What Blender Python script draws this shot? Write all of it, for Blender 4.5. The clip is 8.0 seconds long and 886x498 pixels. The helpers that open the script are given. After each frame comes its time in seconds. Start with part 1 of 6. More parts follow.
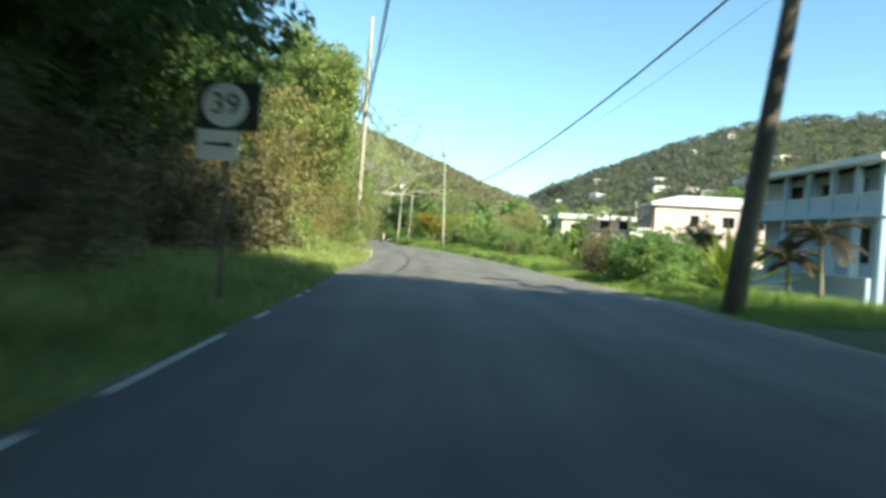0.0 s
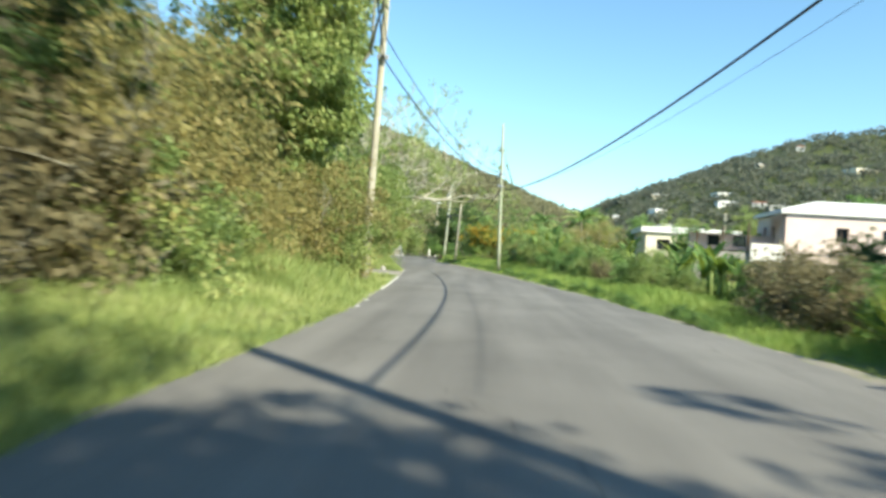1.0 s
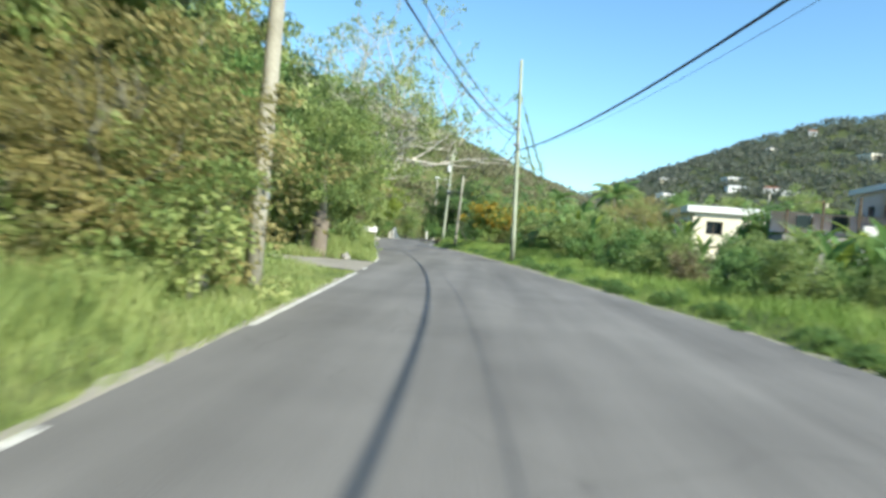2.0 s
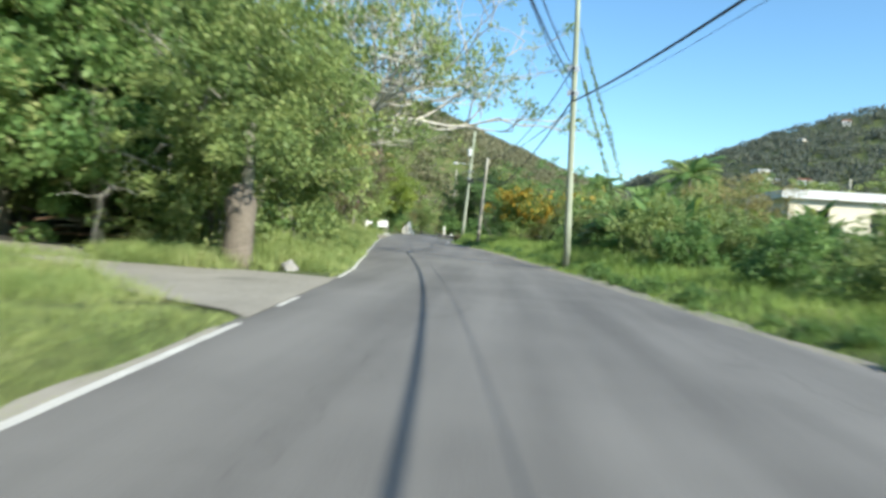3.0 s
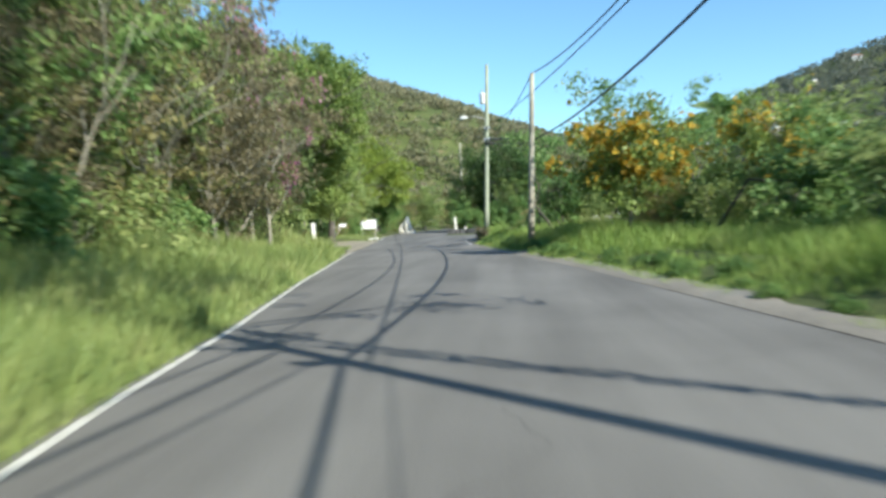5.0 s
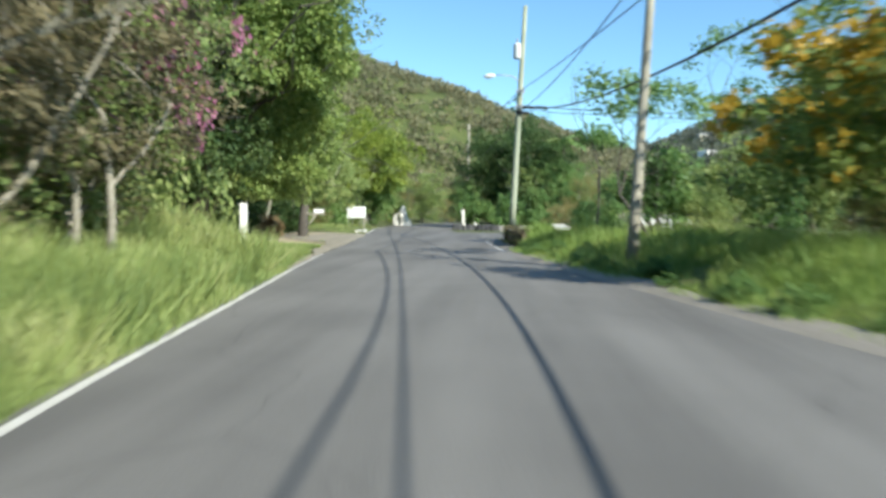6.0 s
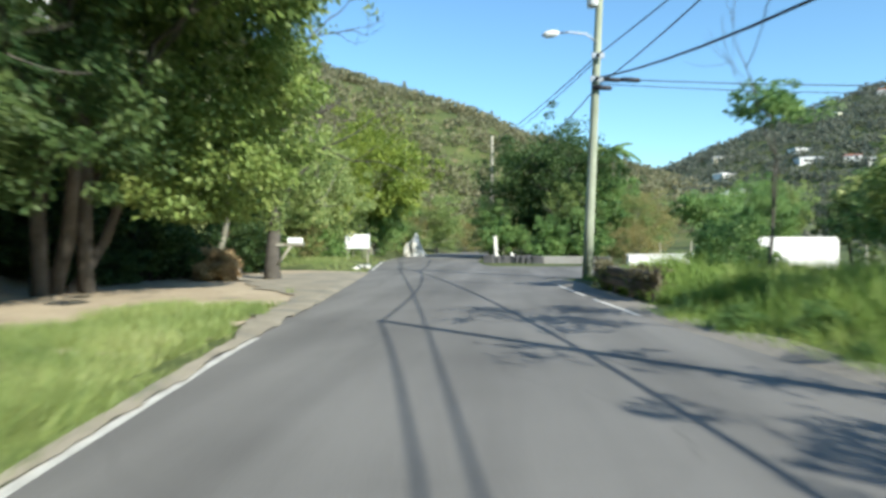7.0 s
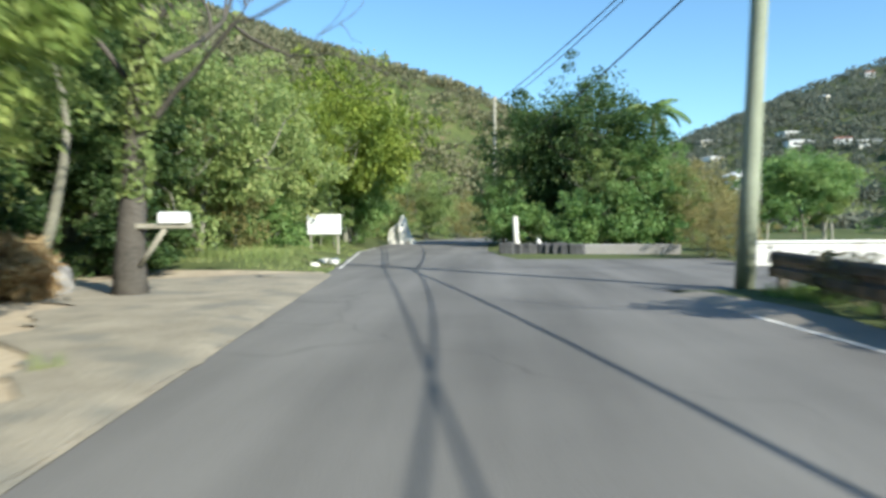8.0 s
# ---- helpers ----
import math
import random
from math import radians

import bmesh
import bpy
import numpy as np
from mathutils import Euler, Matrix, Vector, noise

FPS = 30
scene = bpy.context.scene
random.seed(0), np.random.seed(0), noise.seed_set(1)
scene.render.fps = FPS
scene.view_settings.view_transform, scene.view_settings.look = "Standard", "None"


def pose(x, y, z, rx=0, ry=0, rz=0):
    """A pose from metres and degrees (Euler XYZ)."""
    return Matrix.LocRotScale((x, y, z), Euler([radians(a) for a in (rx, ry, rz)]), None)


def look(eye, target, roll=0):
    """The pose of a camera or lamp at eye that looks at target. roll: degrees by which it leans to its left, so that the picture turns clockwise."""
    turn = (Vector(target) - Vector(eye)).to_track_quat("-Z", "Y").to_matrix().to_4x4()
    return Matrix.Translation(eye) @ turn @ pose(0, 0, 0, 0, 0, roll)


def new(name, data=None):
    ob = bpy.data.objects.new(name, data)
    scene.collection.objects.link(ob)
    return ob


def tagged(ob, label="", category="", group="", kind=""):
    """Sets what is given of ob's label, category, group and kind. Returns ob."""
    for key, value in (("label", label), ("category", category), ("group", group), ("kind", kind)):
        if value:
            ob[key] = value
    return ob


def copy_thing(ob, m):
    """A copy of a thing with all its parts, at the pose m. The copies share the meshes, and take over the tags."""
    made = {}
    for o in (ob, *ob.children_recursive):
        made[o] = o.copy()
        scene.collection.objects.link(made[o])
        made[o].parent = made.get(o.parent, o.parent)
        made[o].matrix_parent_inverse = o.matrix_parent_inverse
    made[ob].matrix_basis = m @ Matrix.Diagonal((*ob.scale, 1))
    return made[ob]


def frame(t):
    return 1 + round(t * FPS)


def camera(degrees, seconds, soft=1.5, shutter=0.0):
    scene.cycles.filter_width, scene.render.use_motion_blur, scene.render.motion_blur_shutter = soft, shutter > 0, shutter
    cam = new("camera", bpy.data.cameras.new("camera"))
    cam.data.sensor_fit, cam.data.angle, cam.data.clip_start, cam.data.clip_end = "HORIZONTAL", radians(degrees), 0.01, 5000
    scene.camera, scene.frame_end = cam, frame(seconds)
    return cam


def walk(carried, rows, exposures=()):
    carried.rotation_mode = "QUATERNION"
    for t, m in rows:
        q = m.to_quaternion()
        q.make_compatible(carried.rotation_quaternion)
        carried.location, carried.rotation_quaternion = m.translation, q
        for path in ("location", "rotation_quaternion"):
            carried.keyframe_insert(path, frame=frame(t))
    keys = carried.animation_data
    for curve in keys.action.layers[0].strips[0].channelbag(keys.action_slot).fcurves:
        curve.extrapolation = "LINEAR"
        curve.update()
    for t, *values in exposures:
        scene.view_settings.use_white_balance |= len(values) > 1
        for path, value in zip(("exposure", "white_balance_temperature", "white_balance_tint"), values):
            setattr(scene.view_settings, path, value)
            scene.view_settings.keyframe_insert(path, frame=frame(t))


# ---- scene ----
cam = camera(65.5, 8.0, soft=3.2, shutter=0.5)
PATH = [
    (0, (4.047, -5.377, 1.138), (4.106, -3.378, 1.109), 3.5),
    (0.2, (4.223, -2.498, 1.170), (4.264, -0.499, 1.146), 3.5),
    (0.3, (4.211, -1.022, 1.221), (4.236, 0.978, 1.226), 3.1),
    (0.4, (4.200, 0.426, 1.177), (4.196, 2.425, 1.195), 2.6),
    (0.5, (4.128, 1.859, 1.157), (4.122, 3.859, 1.187), 2.3),
    (0.6, (4.046, 3.295, 1.118), (4.035, 5.295, 1.138), 2.5),
    (0.8, (4.035, 6.210, 1.213), (3.978, 8.209, 1.235), 3.4),
    (0.9, (4.069, 7.648, 1.220), (3.993, 9.646, 1.233), 3.9),
    (1, (4.087, 9.074, 1.250), (3.996, 11.071, 1.258), 3.9),
    (1.1, (4.110, 10.455, 1.217), (4.018, 12.453, 1.226), 3.8),
    (1.4, (4.063, 14.437, 1.205), (3.973, 16.435, 1.193), 4.6),
    (1.5, (4.045, 15.727, 1.193), (3.970, 17.725, 1.157), 5.0),
    (1.6, (4.051, 17.041, 1.210), (3.981, 19.039, 1.163), 5.0),
    (1.7, (4.016, 18.319, 1.227), (3.934, 20.317, 1.192), 4.5),
    (2.8, (3.473, 30.798, 1.135), (3.348, 32.793, 1.065), 5.2),
    (2.9, (3.393, 32.101, 1.130), (3.243, 34.094, 1.061), 4.1),
    (3, (3.334, 33.437, 1.141), (3.185, 35.431, 1.083), 4.3),
    (3.1, (3.250, 34.771, 1.154), (3.103, 36.765, 1.093), 4.0),
    (3.5, (3.007, 39.954, 1.181), (2.763, 41.939, 1.126), -2.1),
    (4, (2.549, 45.977, 1.282), (2.413, 47.973, 1.282), 2.8),
    (4.2, (2.318, 48.361, 1.273), (2.215, 50.359, 1.271), 1.7),
    (4.5, (1.973, 51.874, 1.210), (1.761, 53.857, 1.066), -5.6),
    (4.7, (1.548, 54.165, 1.241), (1.353, 56.155, 1.174), -4.5),
    (5.8, (-0.511, 66.571, 1.236), (-0.649, 68.561, 1.099), 0.1),
    (6, (-0.904, 68.855, 1.206), (-1.047, 70.848, 1.103), 0.6),
    (6.3, (-1.494, 72.299, 1.186), (-1.689, 74.289, 1.139), 0.5),
    (6.5, (-1.838, 74.537, 1.201), (-2.056, 76.524, 1.138), 0.9),
    (7, (-2.741, 80.028, 1.198), (-2.909, 82.021, 1.177), -0.2),
    (7.5, (-3.571, 85.387, 1.191), (-3.695, 87.383, 1.130), 0.3),
    (8, (-4.346, 90.629, 1.065), (-4.464, 92.625, 1.003), -0.4),
]
walk(cam, [(t, look(eye, target, roll)) for t, eye, target, roll in PATH], exposures=((0.0, 1.1, 7300, 0), (0.6, 1.1, 7250, 1), (1.6, 0.96, 6550, 4), (3.0, 0.78, 6280, 6), (8.0, 0.74, 6280, 6)))

# ---------------------------------------------------------------- world, sun
world = bpy.data.worlds.new("sky")
scene.world = world
world.use_nodes = True
SUN_EL, SUN_X, SUN_Y = radians(34.4), 0.719, -0.695
sky = world.node_tree.nodes.new("ShaderNodeTexSky")
sky.sky_type = "NISHITA"
sky.sun_disc = False
sky.sun_elevation = SUN_EL
sky.sun_rotation = math.atan2(SUN_X, SUN_Y)
sky.air_density, sky.dust_density, sky.ozone_density = 1.0, 0.4, 0.7
bg = world.node_tree.nodes["Background"]
bg.inputs[1].default_value = 0.12
tint = world.node_tree.nodes.new("ShaderNodeMix")
tint.data_type, tint.blend_type = "RGBA", "MULTIPLY"
tint.inputs[0].default_value, tint.inputs[7].default_value = 1.0, (0.71, 0.98, 1.12, 1)
world.node_tree.links.new(sky.outputs[0], tint.inputs[6])
world.node_tree.links.new(tint.outputs[2], bg.inputs[0])
sun = new("sun", bpy.data.lights.new("sun", "SUN"))
sun.data.energy, sun.data.angle, sun.data.color = 5.0, radians(0.5), (1.0, 0.93, 0.80)
sun.matrix_world = look((SUN_X * math.cos(SUN_EL), SUN_Y * math.cos(SUN_EL), math.sin(SUN_EL)), (0, 0, 0))


# ---------------------------------------------------------------- materials
def nodes_of(name):
    m = bpy.data.materials.new(name)
    m.use_nodes = True
    return m, m.node_tree.nodes, m.node_tree.links, m.node_tree.nodes["Principled BSDF"]


def surface(name, dark, light, rough=0.8, scale=2.0, fine=30.0, bump=0.2, metal=0.0, spots=None, gloss=0.3):
    """Two tones mixed by coarse stains and fine grain, with a fine relief, in object space."""
    m, n, l, b = nodes_of(name)
    co = n.new("ShaderNodeTexCoord")
    big, small = n.new("ShaderNodeTexNoise"), n.new("ShaderNodeTexNoise")
    big.inputs["Scale"].default_value, big.inputs["Detail"].default_value = scale, 5
    small.inputs["Scale"].default_value, small.inputs["Detail"].default_value = fine, 3
    add = n.new("ShaderNodeMath")
    add.operation = "MULTIPLY_ADD"
    add.inputs[1].default_value, add.inputs[2].default_value = 0.55, -0.02
    sum_ = n.new("ShaderNodeMath")
    sum_.operation = "MULTIPLY_ADD"
    sum_.inputs[1].default_value = 0.5
    ramp = n.new("ShaderNodeValToRGB")
    ramp.color_ramp.elements[0].position, ramp.color_ramp.elements[1].position = 0.32, 0.68
    ramp.color_ramp.elements[0].color, ramp.color_ramp.elements[1].color = (*dark, 1), (*light, 1)
    for t in (big, small):
        l.new(co.outputs["Object"], t.inputs["Vector"])
    l.new(big.outputs[0], add.inputs[0])
    l.new(small.outputs[0], sum_.inputs[0])
    l.new(add.outputs[0], sum_.inputs[2])
    l.new(sum_.outputs[0], ramp.inputs[0])
    out = ramp.outputs[0]
    if spots:
        third = n.new("ShaderNodeTexNoise")
        third.inputs["Scale"].default_value, third.inputs["Detail"].default_value = spots[0], 6
        l.new(co.outputs["Object"], third.inputs["Vector"])
        edge = n.new("ShaderNodeValToRGB")
        edge.color_ramp.elements[0].position, edge.color_ramp.elements[1].position = spots[1], spots[1] + 0.12
        l.new(third.outputs[0], edge.inputs[0])
        mix = n.new("ShaderNodeMix")
        mix.data_type = "RGBA"
        mix.inputs[7].default_value = (*spots[2], 1)
        l.new(edge.outputs[0], mix.inputs[0])
        l.new(out, mix.inputs[6])
        out = mix.outputs[2]
    l.new(out, b.inputs["Base Color"])
    b.inputs["Roughness"].default_value, b.inputs["Metallic"].default_value = rough, metal
    b.inputs["Specular IOR Level"].default_value = gloss
    if bump:
        bp = n.new("ShaderNodeBump")
        bp.inputs["Strength"].default_value, bp.inputs["Distance"].default_value = bump, 0.02
        l.new(small.outputs[0], bp.inputs["Height"])
        l.new(bp.outputs[0], b.inputs["Normal"])
    return m


def foliage(name, tones, through_=0.45, rough=0.55):
    """Leaves: the tone varies from leaf to leaf and from plant to plant; some light passes through."""
    m, n, l, b = nodes_of(name)
    geo, info = n.new("ShaderNodeNewGeometry"), n.new("ShaderNodeObjectInfo")
    ramp = n.new("ShaderNodeValToRGB")
    el = ramp.color_ramp.elements
    while len(el) < len(tones):
        el.new(0.5)
    for k, tone in enumerate(tones):
        el[k].position, el[k].color = k / (len(tones) - 1), (*tone, 1)
    co, noi = n.new("ShaderNodeTexCoord"), n.new("ShaderNodeTexNoise")
    noi.inputs["Scale"].default_value, noi.inputs["Detail"].default_value = 0.7, 3
    l.new(co.outputs["Object"], noi.inputs["Vector"])
    a = n.new("ShaderNodeMath")
    a.operation = "MULTIPLY_ADD"
    a.inputs[1].default_value = 0.45
    l.new(geo.outputs["Random Per Island"], a.inputs[0])
    c = n.new("ShaderNodeMath")
    c.operation = "MULTIPLY_ADD"
    c.inputs[1].default_value, c.inputs[2].default_value = 1.7, -0.66
    l.new(noi.outputs[0], c.inputs[0])
    l.new(c.outputs[0], a.inputs[2])
    d = n.new("ShaderNodeMath")
    d.operation = "MULTIPLY_ADD"
    d.inputs[1].default_value = 0.22
    l.new(info.outputs["Random"], d.inputs[0])
    l.new(a.outputs[0], d.inputs[2])
    l.new(d.outputs[0], ramp.inputs[0])
    l.new(ramp.outputs[0], b.inputs["Base Color"])
    b.inputs["Roughness"].default_value = rough
    b.inputs["Specular IOR Level"].default_value = 0.35
    tr, mx = n.new("ShaderNodeBsdfTranslucent"), n.new("ShaderNodeMixShader")
    l.new(ramp.outputs[0], tr.inputs["Color"])
    mx.inputs[0].default_value = through_
    l.new(b.outputs[0], mx.inputs[1])
    l.new(tr.outputs[0], mx.inputs[2])
    l.new(mx.outputs[0], n["Material Output"].inputs["Surface"])
    return m


def asphalt_material():
    """Worn asphalt: grit, long wheel tracks, patches and hairline cracks."""
    m, n, l, b = nodes_of("worn_asphalt")
    co = n.new("ShaderNodeTexCoord")
    stretch = n.new("ShaderNodeMapping")
    stretch.inputs["Scale"].default_value = (1.0, 0.07, 1.0)
    l.new(co.outputs["Object"], stretch.inputs["Vector"])
    track, stain, grit = (n.new("ShaderNodeTexNoise") for _ in range(3))
    vor = n.new("ShaderNodeTexVoronoi")
    track.inputs["Scale"].default_value, track.inputs["Detail"].default_value = 1.1, 4
    stain.inputs["Scale"].default_value, stain.inputs["Detail"].default_value = 0.35, 6
    grit.inputs["Scale"].default_value, grit.inputs["Detail"].default_value = 70, 2
    l.new(stretch.outputs[0], track.inputs["Vector"])
    l.new(co.outputs["Object"], stain.inputs["Vector"])
    l.new(co.outputs["Object"], grit.inputs["Vector"])
    s1, s2 = n.new("ShaderNodeMath"), n.new("ShaderNodeMath")
    s1.operation = s2.operation = "MULTIPLY_ADD"
    s1.inputs[1].default_value, s2.inputs[1].default_value = 0.45, 0.35
    l.new(track.outputs[0], s1.inputs[0])
    l.new(grit.outputs[0], s2.inputs[0])
    s3 = n.new("ShaderNodeMath")
    s3.operation = "MULTIPLY"
    s3.inputs[1].default_value = 0.3
    l.new(stain.outputs[0], s3.inputs[0])
    l.new(s3.outputs[0], s1.inputs[2])
    l.new(s1.outputs[0], s2.inputs[2])
    ramp = n.new("ShaderNodeValToRGB")
    ramp.color_ramp.elements[0].position, ramp.color_ramp.elements[1].position = 0.43, 0.65
    ramp.color_ramp.elements[0].color, ramp.color_ramp.elements[1].color = (0.112, 0.109, 0.104, 1), (0.196, 0.19, 0.18, 1)
    l.new(s2.outputs[0], ramp.inputs[0])
    warp = n.new("ShaderNodeTexNoise")
    warp.inputs["Scale"].default_value = 0.6
    l.new(co.outputs["Object"], warp.inputs["Vector"])
    wv = n.new("ShaderNodeVectorMath")
    wv.operation = "MULTIPLY_ADD"
    wv.inputs[1].default_value = (2.2, 2.2, 0)
    l.new(warp.outputs[1], wv.inputs[0])
    l.new(co.outputs["Object"], wv.inputs[2])
    vor.feature = "DISTANCE_TO_EDGE"
    vor.inputs["Scale"].default_value = 0.22
    l.new(wv.outputs[0], vor.inputs["Vector"])
    crack = n.new("ShaderNodeValToRGB")
    crack.color_ramp.elements[0].position, crack.color_ramp.elements[1].position = 0.0, 0.004
    crack.color_ramp.elements[0].color, crack.color_ramp.elements[1].color = (0.78, 0.78, 0.78, 1), (1, 1, 1, 1)
    l.new(vor.outputs["Distance"], crack.inputs[0])
    mul = n.new("ShaderNodeMix")
    mul.data_type, mul.blend_type = "RGBA", "MULTIPLY"
    mul.inputs[0].default_value = 1.0
    l.new(ramp.outputs[0], mul.inputs[6])
    l.new(crack.outputs[0], mul.inputs[7])
    l.new(mul.outputs[2], b.inputs["Base Color"])
    b.inputs["Roughness"].default_value = 0.85
    b.inputs["Specular IOR Level"].default_value = 0.25
    bp = n.new("ShaderNodeBump")
    bp.inputs["Strength"].default_value, bp.inputs["Distance"].default_value = 0.35, 0.01
    l.new(grit.outputs[0], bp.inputs["Height"])
    l.new(bp.outputs[0], b.inputs["Normal"])
    return m


ASPHALT = asphalt_material()
EARTH = surface("grassy_earth", (0.035, 0.055, 0.018), (0.11, 0.13, 0.04), 0.95, 0.25, 6, 0.5, spots=(0.5, 0.6, (0.16, 0.13, 0.07)))
DIRT = surface("sandy_dirt", (0.31, 0.25, 0.175), (0.5, 0.42, 0.305), 0.95, 0.6, 12, 0.6, spots=(0.8, 0.6, (0.2, 0.19, 0.15)))
SAND = surface("gritty_sand", (0.2, 0.178, 0.138), (0.36, 0.322, 0.25), 0.95, 1.6, 26, 0.8, spots=(1.1, 0.52, (0.21, 0.198, 0.165)))
GRAVEL = surface("gravel_track", (0.175, 0.162, 0.14), (0.3, 0.275, 0.238), 0.95, 0.5, 20, 0.6, spots=(0.5, 0.58, (0.16, 0.16, 0.15)))
DRIVE = surface("pale_gravel_drive", (0.2, 0.188, 0.16), (0.33, 0.308, 0.262), 0.95, 0.5, 16, 0.6, spots=(0.7, 0.6, (0.2, 0.19, 0.16)))
PAINT = surface("worn_road_paint", (0.4, 0.39, 0.36), (0.66, 0.65, 0.61), 0.7, 3, 25, 0.1, spots=(5.0, 0.6, (0.25, 0.25, 0.24)))
POLE_WOOD = surface("weathered_pole_wood", (0.24, 0.225, 0.18), (0.46, 0.44, 0.36), 0.85, 1.5, 30, 0.4)
POLE_GREEN = surface("greenish_treated_wood", (0.22, 0.25, 0.18), (0.42, 0.45, 0.34), 0.85, 1.2, 30, 0.4)
POLE_DARK = surface("tarred_pole_wood", (0.10, 0.085, 0.07), (0.22, 0.19, 0.16), 0.85, 1.5, 30, 0.4)
CABLE = surface("black_cable", (0.015, 0.016, 0.02), (0.03, 0.03, 0.035), 0.5, 4, 40, 0)
STEEL = surface("galvanised_steel", (0.35, 0.36, 0.37), (0.55, 0.56, 0.57), 0.45, 3, 30, 0.05, 0.8)
LAMP_GREY = surface("grey_enamel", (0.55, 0.56, 0.56), (0.7, 0.71, 0.71), 0.4, 3, 30, 0.02)
RUST = surface("rusty_guardrail_steel", (0.13, 0.115, 0.1), (0.29, 0.26, 0.225), 0.75, 1.5, 20, 0.3, 0.3, spots=(2.0, 0.55, (0.28, 0.26, 0.23)))
WHITE_PAINT = surface("white_masonry_paint", (0.68, 0.67, 0.63), (0.84, 0.83, 0.8), 0.75, 0.6, 15, 0.15, spots=(0.9, 0.64, (0.5, 0.48, 0.43)))
WHITE_SIGN = surface("white_sign_enamel", (0.78, 0.79, 0.8), (0.86, 0.87, 0.88), 0.5, 2, 20, 0.02)
BLACK_SIGN = surface("black_sign_enamel", (0.018, 0.02, 0.024), (0.04, 0.042, 0.05), 0.45, 2, 20, 0.02)
PINK_WALL = surface("pale_pink_stucco", (0.68, 0.53, 0.49), (0.82, 0.68, 0.63), 0.85, 0.5, 18, 0.2)
CREAM_WALL = surface("cream_stucco", (0.70, 0.62, 0.47), (0.82, 0.75, 0.60), 0.85, 0.5, 18, 0.2)
BLUE_WALL = surface("pale_blue_stucco", (0.34, 0.45, 0.54), (0.47, 0.57, 0.65), 0.85, 0.5, 18, 0.2)
ROOF_WHITE = surface("white_coated_roof", (0.62, 0.62, 0.62), (0.8, 0.8, 0.79), 0.6, 0.5, 12, 0.1)
ROOF_RED = surface("faded_red_roof", (0.3, 0.12, 0.08), (0.45, 0.2, 0.14), 0.7, 0.5, 12, 0.1)
GLASS = surface("dark_window_glass", (0.015, 0.02, 0.025), (0.03, 0.035, 0.04), 0.08, 0.5, 4, 0, gloss=0.5)
FRAME_DARK = surface("brown_window_frame", (0.06, 0.045, 0.03), (0.12, 0.09, 0.06), 0.6, 3, 30, 0.05)
CONCRETE = surface("grey_concrete", (0.22, 0.21, 0.195), (0.4, 0.385, 0.36), 0.9, 0.8, 20, 0.3, spots=(1.4, 0.6, (0.14, 0.13, 0.115)))
DARK_STONE = surface("dark_rubble_stone", (0.04, 0.04, 0.042), (0.13, 0.13, 0.13), 0.9, 1.5, 14, 0.5)
PALE_STONE = surface("whitewashed_stone", (0.5, 0.48, 0.42), (0.78, 0.76, 0.7), 0.9, 2, 14, 0.5)
BARK = surface("grey_bark", (0.13, 0.125, 0.095), (0.28, 0.275, 0.215), 0.95, 2, 25, 0.6)
BARK_PALE = surface("pale_bark", (0.36, 0.335, 0.285), (0.62, 0.59, 0.52), 0.95, 2, 25, 0.5)
BARK_MID = surface("weathered_grey_bark", (0.2, 0.185, 0.148), (0.38, 0.36, 0.295), 0.95, 2, 25, 0.6)
BARK_DARK = surface("dark_bark", (0.05, 0.046, 0.04), (0.135, 0.122, 0.105), 0.95, 2, 25, 0.6)
RUBBISH_BARK = surface("weathered_stump", (0.1, 0.085, 0.066), (0.23, 0.195, 0.155), 0.95, 2.5, 22, 0.7)
RUBBISH = surface("rusty_brown_scrap", (0.12, 0.07, 0.045), (0.3, 0.2, 0.13), 0.9, 1.5, 15, 0.4)
LEAF_OLIVE = foliage("olive_leaves", [(0.103, 0.164, 0.058), (0.196, 0.278, 0.092), (0.319, 0.395, 0.134), (0.467, 0.503, 0.211)])
LEAF_GREEN = foliage("green_leaves", [(0.075, 0.152, 0.051), (0.142, 0.257, 0.081), (0.234, 0.363, 0.115), (0.342, 0.450, 0.166)])
LEAF_BRIGHT = foliage("bright_green_leaves", [(0.115, 0.175, 0.03), (0.2, 0.27, 0.046), (0.3, 0.37, 0.062), (0.41, 0.45, 0.105)])
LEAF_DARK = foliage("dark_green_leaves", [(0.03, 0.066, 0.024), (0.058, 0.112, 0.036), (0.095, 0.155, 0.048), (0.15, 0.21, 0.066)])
LEAF_DRY = foliage("dry_yellowish_leaves", [(0.125, 0.13, 0.052), (0.24, 0.23, 0.087), (0.37, 0.325, 0.128), (0.5, 0.43, 0.21)])
# brown fronds, darkened so that the colour carries the shade by the house
LEAF_SHADE_BROWN = foliage("shaded_brown_fronds", [(0.022, 0.02, 0.011), (0.042, 0.037, 0.018), (0.07, 0.058, 0.028), (0.1, 0.085, 0.04)])
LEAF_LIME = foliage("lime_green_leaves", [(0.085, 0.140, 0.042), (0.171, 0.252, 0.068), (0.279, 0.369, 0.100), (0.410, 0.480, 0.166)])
LEAF_RUSSET = foliage("greyish_brown_leaves", [(0.085, 0.083, 0.05), (0.16, 0.148, 0.082), (0.245, 0.215, 0.118), (0.35, 0.305, 0.18)])
LEAF_ORANGE = foliage("orange_blossom", [(0.34, 0.24, 0.04), (0.5, 0.33, 0.04), (0.6, 0.42, 0.06), (0.62, 0.5, 0.12)])
LEAF_PINK = foliage("pink_bracts", [(0.34, 0.12, 0.2), (0.45, 0.17, 0.3), (0.5, 0.27, 0.36), (0.48, 0.34, 0.36)])
